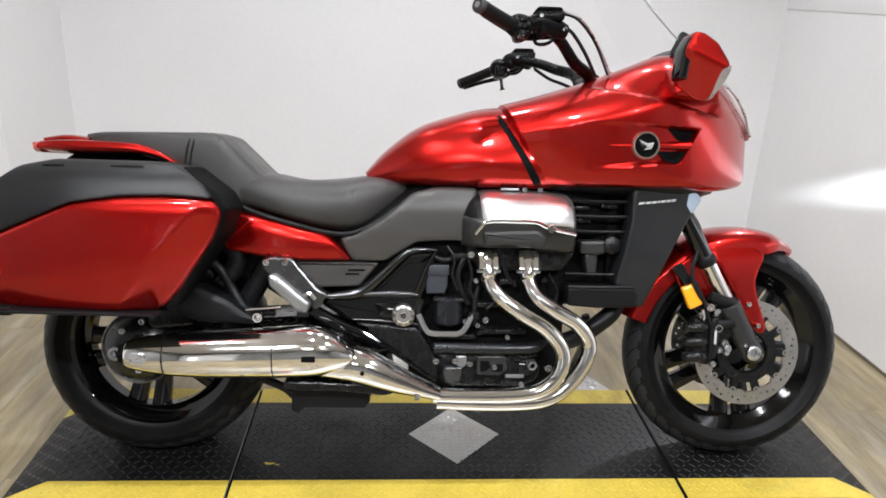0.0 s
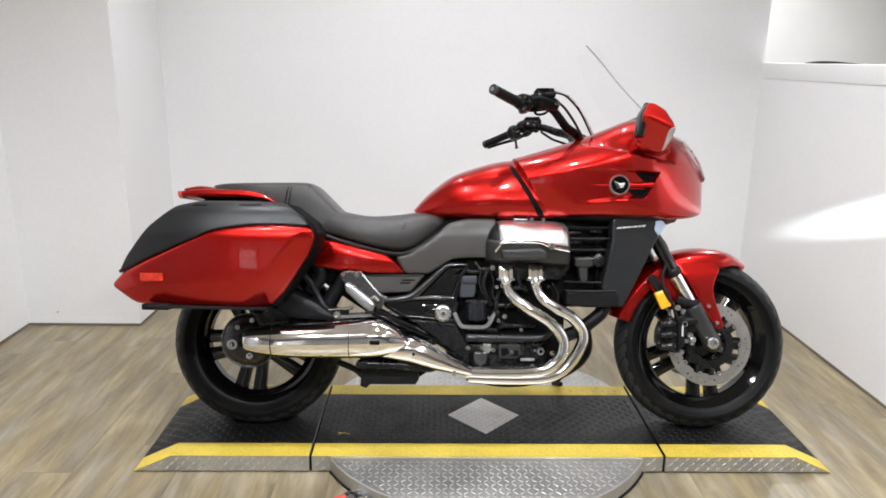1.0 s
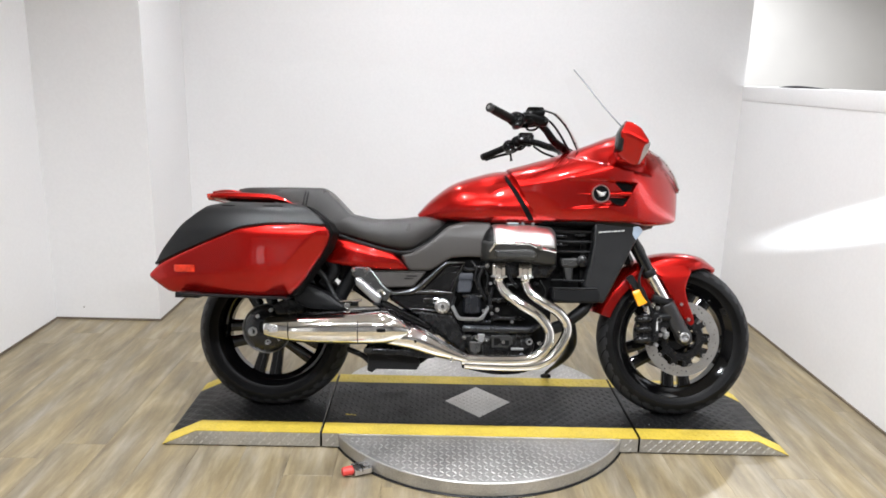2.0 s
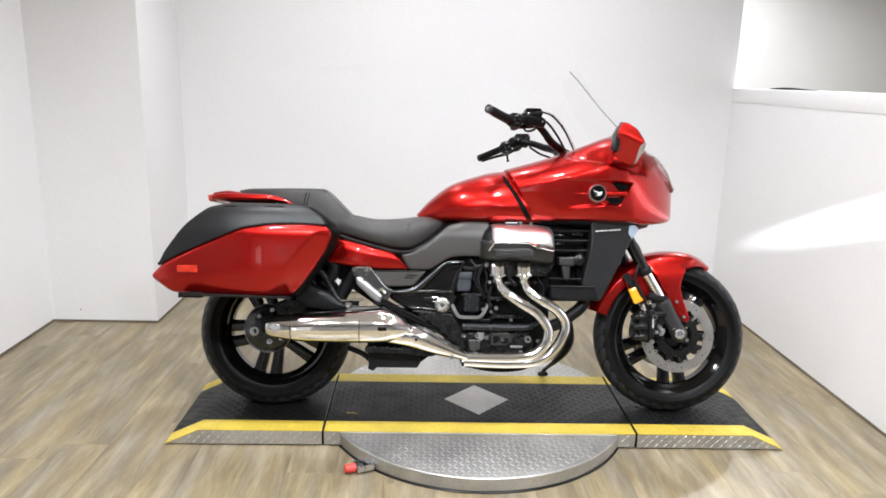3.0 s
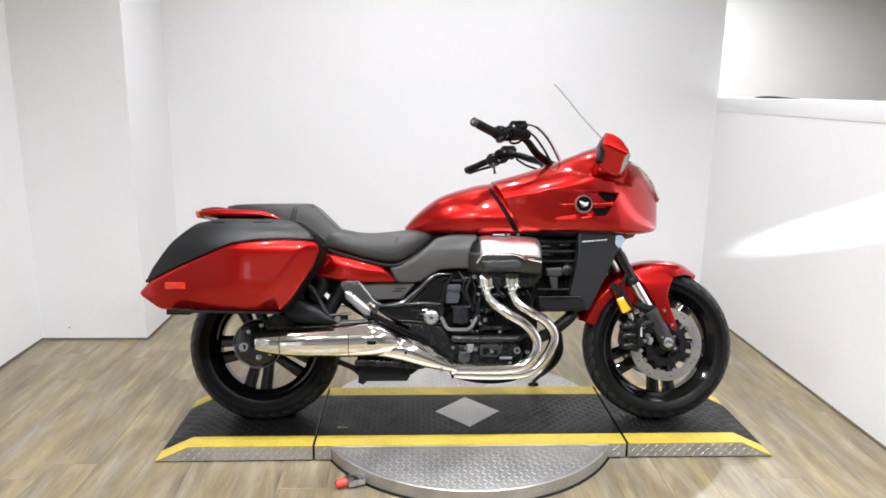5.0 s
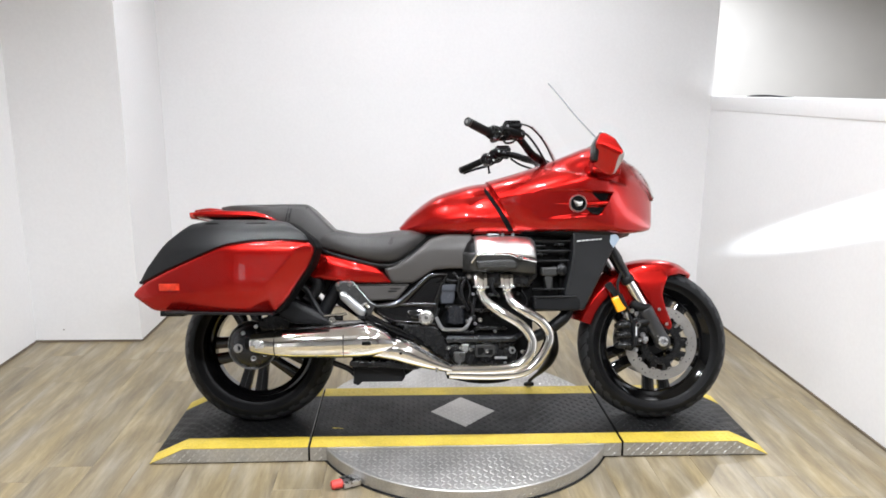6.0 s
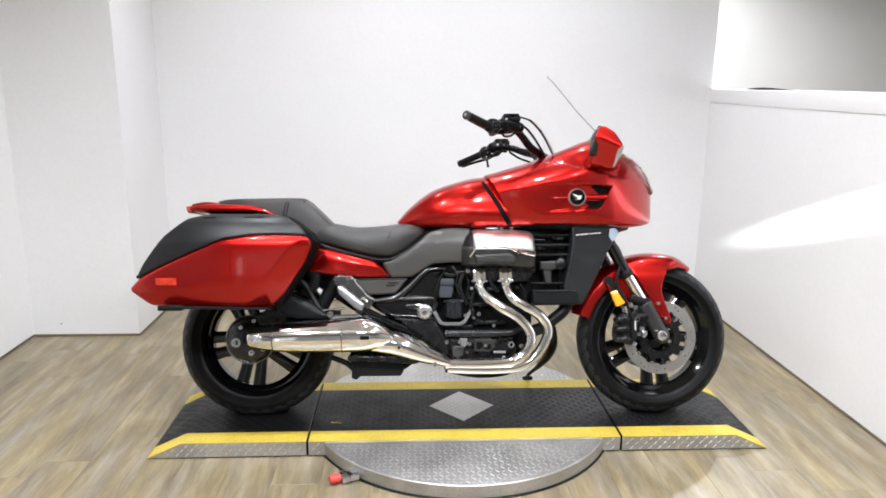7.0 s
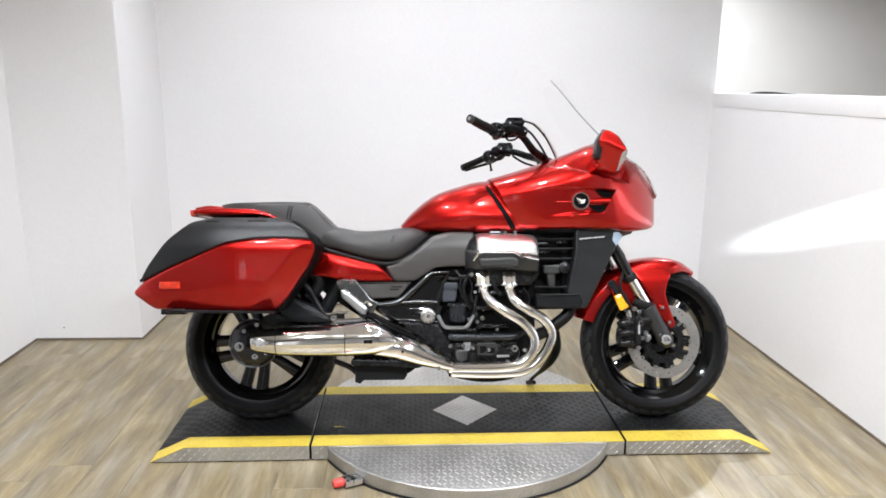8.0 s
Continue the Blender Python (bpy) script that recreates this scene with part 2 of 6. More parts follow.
def tube(pts, r, n=6, seg=12, bm=None):
    """A round bar along a smooth path; r: one radius, or one for each point."""
    rad = [r] * len(pts) if np.isscalar(r) else r
    path = smooth_path([(*p, q) for p, q in zip(pts, rad)], n)
    bm = bm or bmesh.new()
    rings, up = [], None
    for i, p in enumerate(path):
        d = Vector(path[min(i + 1, len(path) - 1)][:3]) - Vector(path[max(i - 1, 0)][:3])
        d.normalize()
        if up is None:
            up = d.orthogonal().normalized()
        up = (up - d * up.dot(d)).normalized()
        side = d.cross(up)
        rings.append([Vector(p[:3]) + (up * math.cos(a) + side * math.sin(a)) * p[3] for a in (2 * math.pi * k / seg for k in range(seg))])
    skin(bm, rings)
    return bm


def lathe(profile, centre, axis="y", seg=48, bm=None, closed=False):
    """Turns (along, radius) pairs about an axis through the centre."""
    bm = bm or bmesh.new()
    rings = []
    for k in range(seg):
        a = 2 * math.pi * k / seg
        ring = []
        for h, r in profile:
            u, v = r * math.cos(a), r * math.sin(a)
            off = (u, h, v) if axis == "y" else ((h, u, v) if axis == "x" else (u, v, h))
            ring.append(Vector(centre) + Vector(off))
        rings.append(ring)
    vs = [[bm.verts.new(q) for q in r] for r in rings]
    m = len(profile)
    for k in range(seg):
        a, b = vs[k], vs[(k + 1) % seg]
        for i in range(m if closed else m - 1):
            j = (i + 1) % m
            if profile[i][1] == 0 and profile[j][1] == 0:
                continue
            bm.faces.new((a[i], a[j], b[j], b[i]))
    bmesh.ops.remove_doubles(bm, verts=bm.verts[:], dist=1e-6)
    return bm


def inset(poly, d):
    """The closed outline moved inwards by d."""
    n = len(poly)
    area = sum(poly[i][0] * poly[(i + 1) % n][1] - poly[(i + 1) % n][0] * poly[i][1] for i in range(n))
    s = 1 if area > 0 else -1
    out = []
    for i in range(n):
        a, b, c = (np.array(poly[(i + k) % n], float) for k in (-1, 0, 1))
        e, f = (b - a) / (np.linalg.norm(b - a) + 1e-9), (c - b) / (np.linalg.norm(c - b) + 1e-9)
        m = np.array((-e[1] - f[1], e[0] + f[0])) * s
        m /= np.linalg.norm(m) + 1e-9
        h = max(0.5, float(np.dot(m, np.array((-e[1], e[0])) * s)))
        out.append(tuple(b + m * d / h))
    return out


def rounded(poly, r=0.012, n=3):
    """The outline with its corners rounded."""
    out, m = [], len(poly)
    for i in range(m):
        a, b, c = (np.array(poly[(i + k) % m], float) for k in (-1, 0, 1))
        ra, rc = min(r, 0.45 * np.linalg.norm(a - b)), min(r, 0.45 * np.linalg.norm(c - b))
        p, q = b + (a - b) / np.linalg.norm(a - b) * ra, b + (c - b) / np.linalg.norm(c - b) * rc
        for k in range(n + 1):
            t = k / n
            out.append(tuple((1 - t) ** 2 * p + 2 * t * (1 - t) * b + t * t * q))
    return out


def slab(poly, y_out, y_in, edge=0.008, bulge=0.0, r=0.012, warp=None, bm=None, rings=2, cut=0.0):
    """A plate seen from the side: outline in x, z; its outer face at y_out, its back at y_in, outer edge rounded by `edge`."""
    bm = bm or bmesh.new()
    p = rounded(poly, r) if r else poly
    s = 1 if y_in > y_out else -1
    layers = [(p, y_in), (p, y_out + s * edge), (inset(p, 0.3 * edge), y_out + 0.3 * s * edge), (inset(p, edge), y_out)]
    cx, cz = (sum(q[k] for q in p) / len(p) for k in (0, 1))
    for k in range(1, rings + 1):
        f = 1 - 0.38 * k
        if bulge:
            layers.append(([(cx + (q[0] - cx) * f, cz + (q[1] - cz) * f) for q in layers[3][0]], y_out - s * bulge * (1 - f * f)))
    out = []
    for poly2, y in layers:
        ring = [Vector((x, y, z)) for x, z in poly2]
        if warp and not cut:
            ring = [Vector(warp(*q)) for q in ring]
        out.append(ring)
    skin(bm, out)
    if cut:
        for k in (0, 2):
            lo, hi = min(v.co[k] for v in bm.verts), max(v.co[k] for v in bm.verts)
            for i in range(1, int((hi - lo) / cut) + 1):
                co, no = [0, 0, 0], [0, 0, 0]
                co[k], no[k] = lo + i * cut, 1
                bmesh.ops.bisect_plane(bm, geom=bm.verts[:] + bm.edges[:] + bm.faces[:], plane_co=co, plane_no=no, dist=1e-5)
        if warp:
            for v in bm.verts:
                v.co = warp(*v.co)
    return bm


def box(x0, x1, y0, y1, z0, z1, bev=0.004, bm=None):
    bm = bm or bmesh.new()
    got = bmesh.ops.create_cube(bm, size=1, matrix=Matrix.LocRotScale(((x0 + x1) / 2, (y0 + y1) / 2, (z0 + z1) / 2), None, (x1 - x0, y1 - y0, z1 - z0)))
    if bev:
        bmesh.ops.bevel(bm, geom=list({e for v in got["verts"] for e in v.link_edges}), offset=bev, segments=2, affect="EDGES", profile=0.6)
    return bm


def bolt(x, y, z, r=0.008, h=0.006, parent=None, material=None, name="bolt"):
    """A round-headed bolt whose head looks to -y."""
    return part(name, lathe([(0, 0), (0, r * 0.35), (0.002, r * 0.42), (-h * 0.3 + 0.002, r * 0.55), (-h, r * 0.6), (-h, r * 0.85), (-h * 0.7, r), (0.004, r)], (x, y, z), seg=12), material or CHROME, parent)


def hull(stations, section, n=5):
    """A body lofted along x. A station: x at the bottom, x at the top, z bottom, z top, half width. Section: (share of width, share of height) from the bottom up to the middle of the top."""
    sec = smooth_path(section, 4)
    rings = []
    for xb, xt, zb, zt, hw in smooth_path(stations, n):
        half = [(xb + (xt - xb) * h, -w * hw, zb + (zt - zb) * h) for w, h in sec]
        rings.append(half + [(x, -y, z) for x, y, z in reversed(half[:-1] if sec[-1][0] < 1e-4 else half)])
    bm = bmesh.new()
    skin(bm, rings)
    return bm


def soft(u, w):
    """A ramp from zero with a rounded start."""
    return w * math.log1p(math.exp(min(60, u / w)))


def tree_of(ob):
    bm = bmesh.new()
    bm.from_mesh(ob.data)
    t = BVHTree.FromBMesh(bm)
    bm.free()
    return t


def patch(tree, poly, lift=0.002, cells=10, deep=0.004, r=0.006):
    """A thin piece laid on the right-hand side of a body: outline in x, z."""
    p = rounded(poly, r)
    cx, cz = (sum(q[k] for q in p) / len(p) for k in (0, 1))
    bm = bmesh.new()
    rings = []
    for f in (1.0, 0.985, 0.7, 0.4, 0.1):
        ring = []
        for x, z in p:
            xx, zz = cx + (x - cx) * f, cz + (z - cz) * f
            hit = tree.ray_cast(Vector((xx, -1.5, zz)), Vector((0, 1, 0)))
            y = hit[0].y if hit[0] else -0.05
            ring.append(Vector((xx, y + (deep if f == 1.0 else -lift), zz)))
        rings.append(ring)
    skin(bm, rings, cap0=False)
    return bm


# ---------------------------------------------------------------- the room


def wall(name, x0, x1, y0, y1, z0, z1, label, material=None):
    ob = part(name, box(x0, x1, y0, y1, z0, z1, 0), material or WALLPAINT)
    return tagged(ob, label, "wall", kind="structure")


LEDGE = 1.384
wall("wall_north", COL_X - 0.1, WALL_R, WALL_B, WALL_B + 0.12, 0, CEIL, "plain white painted wall behind the motorcycle")
column = wall("wall_column", WALL_L - 0.2, COL_X, COL_Y, WALL_B + 0.12, 0, CEIL, "white painted boxed-out corner column")
OPEN = -0.9  # the white booth ends here; the grey walls beyond are added for darker reflections
wall("wall_west", WALL_L - 0.15, WALL_L, OPEN, COL_Y, 0, CEIL, "plain white painted side wall")
wall("wall_east", WALL_R, WALL_R + 0.38, OPEN, WALL_B + 0.12, 0, LEDGE - 0.085, "white painted half-height wall with a streak of light")
FAR_E, FAR_N = WALL_R + 2.6, WALL_B + 1.7  # the dim space beyond the half-height wall
wall("wall_east_far", FAR_E, FAR_E + 0.12, WALL_F, FAR_N, 0, CEIL, "dim greige wall of the space beyond the ledge", GREIGE)
wall("wall_north_far", WALL_R - 0.6, FAR_E + 0.12, FAR_N, FAR_N + 0.12, 0, CEIL, "dim greige wall of the space beyond the ledge", GREIGE)
wall("wall_west_far", WALL_R - 0.72, WALL_R - 0.6, WALL_B + 0.12, FAR_N + 0.12, 0, CEIL, "dim greige wall of the space beyond the ledge", GREIGE)
# Unseen walls, added and kept grey to hold back fill and reflections.
wall("wall_west_unseen", WALL_L - 0.15, WALL_L, WALL_F, OPEN, 0, CEIL, "plain grey unseen side wall, added to darken reflections", FARWALL)
wall("wall_east_unseen", WALL_R + 0.38, WALL_R + 0.5, WALL_F, OPEN, 0, CEIL, "plain grey unseen side wall, added to darken reflections", FARWALL)
wall("wall_south", WALL_L - 0.15, FAR_E + 0.12, WALL_F - 0.12, WALL_F, 0, CEIL, "plain grey unseen wall behind the camera, added to darken reflections", FARWALL)
door = tagged(part("door_1", box(-2.22, -1.34, WALL_F + 0.002, WALL_F + 0.045, 0.004, 2.06, 0.004), WALLPAINT), "closed white door with a narrow bright glazed panel", "door", kind="structure")
for z0, z1 in ((0.14, 0.66), (0.69, 1.22)):
    part("pane", box(-2.03, -1.87, WALL_F + 0.046, WALL_F + 0.052, z0, z1, 0.002), tube_glow(2), door, "daylit glass pane")
part("pane_frame", box(-2.055, -1.845, WALL_F + 0.0455, WALL_F + 0.049, 0.115, 1.245, 0.001), TRIMDARK, door)
part("handle", tube([(-1.42, WALL_F + 0.045, 1.02), (-1.42, WALL_F + 0.09, 1.02), (-1.47, WALL_F + 0.1, 1.02), (-1.54, WALL_F + 0.1, 1.02)], 0.009, 4, 10), BRUSHED, door)
tagged(part("trim", box(WALL_R - 0.004, WALL_R + 0.38, OPEN, WALL_B + 0.12, LEDGE - 0.085, LEDGE, 0.004), WALLPAINT), "white painted ledge board on the half-height wall", "ledge", kind="structure")
tagged(part("ceiling", box(WALL_L - 0.15, FAR_E + 0.12, WALL_F - 0.12, FAR_N + 0.12, CEIL, CEIL + 0.1, 0), CEILPAINT), "grey painted ceiling", "ceiling", kind="structure")
for x0, x1, y0, y1 in ((WALL_L, COL_X, COL_Y - 0.006, COL_Y), (WALL_L, WALL_L + 0.006, OPEN, COL_Y - 0.006), (WALL_R - 0.006, WALL_R, OPEN, WALL_B), (COL_X, WALL_R - 0.006, WALL_B - 0.006, WALL_B), (COL_X, COL_X + 0.006, COL_Y, WALL_B - 0.006)):
    tagged(part("baseboard", box(x0, x1, y0, y1, 0.001, 0.011, 0), TRIMDARK), "thin brown seal where the wall meets the floor", "seal", kind="structure")

# small scuff low on the column's paint
part("scuff", lathe([(-0.0013, 0), (-0.001, 0.0035), (0.001, 0.0045)], (-2.145, COL_Y - 0.0005, 0.072), "y", 9), TRIMDARK, column)

for lx, ly, glow in BATTENS:
    fix = tagged(empty("ceiling_light"), "grey ceiling batten with three lit fluorescent tubes", "ceiling light", "ceiling lights")
    part("batten", box(-0.34, 0.34, -0.17, 0.17, -0.03, -0.002, 0.004), CEILPAINT, fix)
    for k in (-1, 0, 1):
        tub = part("lit_tube", tube([(-0.3, 0.11 * k, -0.06), (0, 0.11 * k, -0.06), (0.3, 0.11 * k, -0.06)], 0.014, 1, 12), tube_glow(glow), fix, "lit white tube")
        for e in (-1, 1):
            part("tube_holder", box(e * 0.305 - 0.01, e * 0.305 + 0.01, 0.11 * k - 0.018, 0.11 * k + 0.018, -0.08, -0.03, 0.003), CEILPAINT, tub)
    fix.location = (lx, ly, CEIL)

for dx, dy, dw in DOWNLIGHTS:
    fix = tagged(empty("downlight"), "small round white recessed downlight", "downlight", "ceiling downlights")
    part("bezel", lathe([(-0.012, 0.066), (-0.014, 0.075), (-0.008, 0.085), (0.0, 0.086)], (0, 0, 0), "z", 32), WALLPAINT, fix)
    fix.location = (dx, dy, CEIL)

# Unseen can and stem, added as a body for the streak's beam.
fix = tagged(empty("spotlight"), "unseen black spotlight can, added to cast the wall streak", "spotlight")
part("can", lathe([(0.004, 0.02), (0.002, 0.03), (0.09, 0.03), (0.11, 0.022), (0.11, 0)], (0, 0, 0), "z", 28), BLACK, fix)
top = SPOT.inverted() @ Vector((1.40, -4.35, CEIL))
part("stem", tube([(0, 0, 0.06), (0, 0.05, 0.06), top], 0.006, 4, 8), BLACK, fix)
fix.matrix_world = SPOT

floor = tagged(part("floor", box(WALL_L - 0.15, FAR_E + 0.12, WALL_F - 0.12, FAR_N + 0.12, -0.06, -0.004, 0), UNDERLAY), "pale oak-look vinyl plank floor", "floor", kind="structure")

# something dark lying on the ledge
strip = tagged(part("cable", tube([(WALL_R + 0.05, 1.47, LEDGE + 0.002), (WALL_R + 0.04, 1.33, LEDGE + 0.006), (WALL_R + 0.05, 1.17, LEDGE + 0.007), (WALL_R + 0.06, 0.95, LEDGE + 0.002)], [0.001, 0.006, 0.006, 0.001], 5, 8), BLACK), "short black cable lying on the white ledge", "cable")

# ---------------------------------------------------------------- turntable and ramp
Z_TOP = 0.064
YF, YB, X0, X1, J0, J1 = -0.197, 0.352, -1.197, 1.224, -0.59, 0.635
DISC = (0.02, 0.105, 0.622)


def lugs(spots, size, height, frame_of):
    """Raised bars of a tread plate: one at each (u, v), turned by turns."""
    verts, faces = [], []
    for i, (u, v, a) in enumerate(spots):
        ca, sa = math.cos(a), math.sin(a)
        base = len(verts)
        for k, (lx, wy, h) in enumerate(((-0.5, 0, 0), (-0.25, 0.5, 0), (0.25, 0.5, 0), (0.5, 0, 0), (0.25, -0.5, 0), (-0.25, -0.5, 0), (-0.22, 0, 1), (0.22, 0, 1))):
            x, y = lx * size[0], wy * size[1]
            verts.append(frame_of(u + x * ca - y * sa, v + x * sa + y * ca, h * height))
        for f in ((0, 1, 6), (1, 2, 7, 6), (2, 3, 7), (3, 4, 7), (4, 5, 6, 7), (5, 0, 6)):
            faces.append([base + k for k in reversed(f)])
    me = bpy.data.meshes.new("tread")
    me.from_pydata(verts, [], faces)
    return me


def lug_grid(u0, u1, v0, v1, pitch, keep=lambda u, v: True):
    out, i = [], 0
    nu, nv = int((u1 - u0) / pitch), int((v1 - v0) / pitch)
    for i in range(nu + 1):
        for j in range(nv + 1):
            u, v = u0 + i * pitch, v0 + j * pitch
            if keep(u, v):
                out.append((u, v, math.pi / 4 if (i + j) % 2 else -math.pi / 4))
    return out


def tread(name, me, material, parent):
    bm = bmesh.new()
    bm.from_mesh(me)
    bmesh.ops.recalc_face_normals(bm, faces=bm.faces[:])
    bm.to_mesh(me)
    bm.free()
    me.materials.append(material)
    ob = new(name, me)
    ob.parent = parent
    return tagged(ob, kind="stuff")


table = tagged(empty("turntable"), "round tread-plate turntable set low on the floor", "turntable")
cx, cy, cr = DISC
part("base", lathe([(0.0, 0), (0.0, cr + 0.002), (0.004, cr + 0.004), (0.007, cr + 0.001), (0.007, 0)], (cx, cy, 0.0), "z", 96), BLACK, table, "black rubber base ring")
part("disc", lathe([(0.008, 0), (0.008, cr - 0.002), (0.055, cr), (0.059, cr - 0.003), (0.059, 0)], (cx, cy, 0.0), "z", 128), PLATE, table, "bare tread-plate disc")
tread("tread", lugs(lug_grid(cx - cr, cx + cr, cy - cr, cy + cr, 0.0225, lambda u, v: math.hypot(u - cx, v - cy) < cr - 0.012 and (v < YF - 0.012 or v > YB + 0.012)), (0.0245, 0.0062), 0.0017, lambda u, v, h: (u, v, 0.0592 + h)), LUG, table)

tread("rim_tread", lugs([(-cr * math.pi + 0.029 * k + 0.0145 * j, 0.022 + 0.017 * j, math.pi / 4) for k in range(int(cr * math.pi / 0.029)) for j in (0, 1)], (0.02, 0.005), 0.0014, lambda u, v, h: (cx + (cr - 0.0016 + h) * math.cos(u / cr), cy + (cr - 0.0016 + h) * math.sin(u / cr), v)), PLATE, table)

deck = tagged(empty("motorcycle_platform"), "low black tread-plate platform with yellow edge stripes and ramp ends", "platform")
STRIPE = 0.082


def deck_section(xa, xb, ramp):
    """One length of the platform; ramp: -1 or 1 where that end slopes to the floor."""
    side = [(xa, 0.006), (xb, 0.006), (xb, Z_TOP), (xa, Z_TOP)]
    if ramp < 0:
        side = [(xa, 0.004), (xb, 0.006), (xb, Z_TOP), (xa + 0.13, Z_TOP)]
    if ramp > 0:
        side = [(xa, 0.006), (xb, 0.004), (xb - 0.13, Z_TOP), (xa, Z_TOP)]
    bm = bmesh.new()
    skin(bm, [[(x, y, z) for x, z in side] for y in (YF, YB)])
    bmesh.ops.bevel(bm, geom=bm.edges[:], offset=0.0015, segments=1, affect="EDGES")
    sec = part("deck_section", bm, PLATE, deck, "bare tread-plate sides")
    part("rubber_foot", box(xa + 0.02, xb - 0.02, YF + 0.006, YB - 0.006, 0.0005, 0.007, 0), BLACK, sec)

    def top_z(x):
        if ramp < 0 and x < xa + 0.13:
            return 0.004 + (Z_TOP - 0.004) * (x - xa) / 0.13
        if ramp > 0 and x > xb - 0.13:
            return 0.004 + (Z_TOP - 0.004) * (xb - x) / 0.13
        return Z_TOP

    xs = [xa + 0.001, xb - 0.001]
    if ramp:
        xs.insert(1, xa + 0.13 if ramp < 0 else xb - 0.13)

    def sheet(ya, yb, lift, material, name, label=""):
        bm = bmesh.new()
        skin(bm, [[(x, ya, top_z(x) - 0.001), (x, ya, top_z(x) + lift), (x, yb, top_z(x) + lift), (x, yb, top_z(x) - 0.001)] for x in xs])
        return part(name, bm, material, sec, label)

    sheet(YF - 0.001, YF + STRIPE, 0.0016, YELLOW, "edge_stripe", "yellow painted edge stripe")
    sheet(YB - STRIPE, YB + 0.001, 0.0016, YELLOW, "edge_stripe", "yellow painted edge stripe")
    sheet(YF + STRIPE, YB - STRIPE, 0.0012, MATBLACK, "black_top", "black painted tread plate")

    def in_diamond(u, v):
        return abs(u - DIA[0]) / DIA[2] + abs(v - DIA[1]) / DIA[3] < 1.0

    def lift_to(u, v, h):
        return (u, v, top_z(u) + 0.0014 + h)

    tread("black_tread", lugs(lug_grid(xa + 0.02, xb - 0.02, YF + STRIPE + 0.014, YB - STRIPE - 0.014, 0.0225, lambda u, v: not in_diamond(u, v)), (0.0245, 0.0062), 0.0017, lift_to), LUGBLACK, sec)
    for ya, yb in ((YF + 0.014, YF + STRIPE - 0.01), (YB - STRIPE + 0.014, YB - 0.01)):
        tread("yellow_tread", lugs(lug_grid(xa + 0.02, xb - 0.02, ya, yb, 0.0225), (0.0235, 0.006), 0.0013, lift_to), YELLOW, sec)

    def on_front(u, v):
        return v < top_z(u) - 0.008 and math.hypot(u - cx, YF - cy) > cr + 0.005

    tread("side_tread", lugs([(u, v, math.pi / 4) for u, v, a in lug_grid(xa + 0.02, xb - 0.02, 0.016, Z_TOP - 0.004, 0.0185, on_front) if a > 0], (0.022, 0.0055), 0.0018, lambda u, v, h: (u, YF - 0.0002 - h, v)), LUG, sec)
    return sec


DIA = (0.026, 0.097, 0.137, 0.144)
deck_section(X0, J0 - 0.004, -1)
middle = deck_section(J0 + 0.004, J1 - 0.004, 0)
deck_section(J1 + 0.004, X1, 1)
part("joint_seal", box(J0 - 0.003, J0 + 0.003, YF + 0.002, YB - 0.002, 0.008, Z_TOP - 0.003, 0), DARK, middle, "dark gap between two deck lengths")
part("joint_seal", box(J1 - 0.0035, J1 + 0.0035, YF + 0.002, YB - 0.002, 0.008, Z_TOP + 0.0045, 0.001), DARK, middle, "black strip between two deck lengths")
bm = bmesh.new()
dq = [(DIA[0] - DIA[2], DIA[1]), (DIA[0], DIA[1] - DIA[3]), (DIA[0] + DIA[2], DIA[1]), (DIA[0], DIA[1] + DIA[3])]
skin(bm, [[(x, y, Z_TOP + h) for x, y in dq] for h in (0.0005, 0.0022)])
part("bare_diamond", bm, PLATE, middle, "bare metal diamond in the black paint")
tread("diamond_tread", lugs(lug_grid(DIA[0] - 0.14, DIA[0] + 0.14, DIA[1] - 0.14, DIA[1] + 0.14, 0.0165, lambda u, v: abs(u - DIA[0]) / DIA[2] + abs(v - DIA[1]) / DIA[3] < 0.9), (0.017, 0.0042), 0.0011, lambda u, v, h: (u, v, Z_TOP + 0.0022 + h)), LUG, middle)

for sx, sy, w in ((-0.497, -0.043, 0.03), (-0.478, -0.048, 0.016), (-0.51, -0.04, 0.012)):
    part("paint_scuff", lathe([(0.0002, 0), (0.0009, 0), (0.0009, 0.4), (0.0002, 0.5)], (0, 0, 0), "z", 9), YELLOW, middle).matrix_world = pose(sx, sy, Z_TOP + 0.0012, 0, 0, 12) @ Matrix.Diagonal((w, 0.005, 1, 1))

lever = tagged(empty("turntable_lever"), "small metal foot lever with a red tip beside the turntable", "lever")
part("arm", box(-0.02, 0.075, -0.014, 0.014, 0.012, 0.022, 0.003), BRUSHED, lever)
part("pad", slab([(-0.035, 0.008), (0.03, 0.008), (0.03, 0.03), (-0.035, 0.03)], -0.026, 0.026, 0.003, r=0.004), BRUSHED, lever)
part("tip", lathe([(-0.075, 0), (-0.075, 0.012), (-0.07, 0.016), (-0.038, 0.017), (-0.034, 0.012), (-0.034, 0)], (0, 0, 0.02), "x", 16), REDGRIP, lever, "red rubber tip")
lever.matrix_world = pose(-0.415, -0.372, 0.002, 0, 0, 24)

# ---------------------------------------------------------------- the motorcycle, leaning on its side stand
bike = tagged(empty("motorcycle"), "glossy red touring motorcycle with side cases, leaning on its stand", "motorcycle")
bike.matrix_world = pose(0, 0, Z_TOP + 0.004, -14, 0, 0)
FW, RW = (0.8225, 0.018, 0.3165), (-0.8195, 0.06, 0.3145)


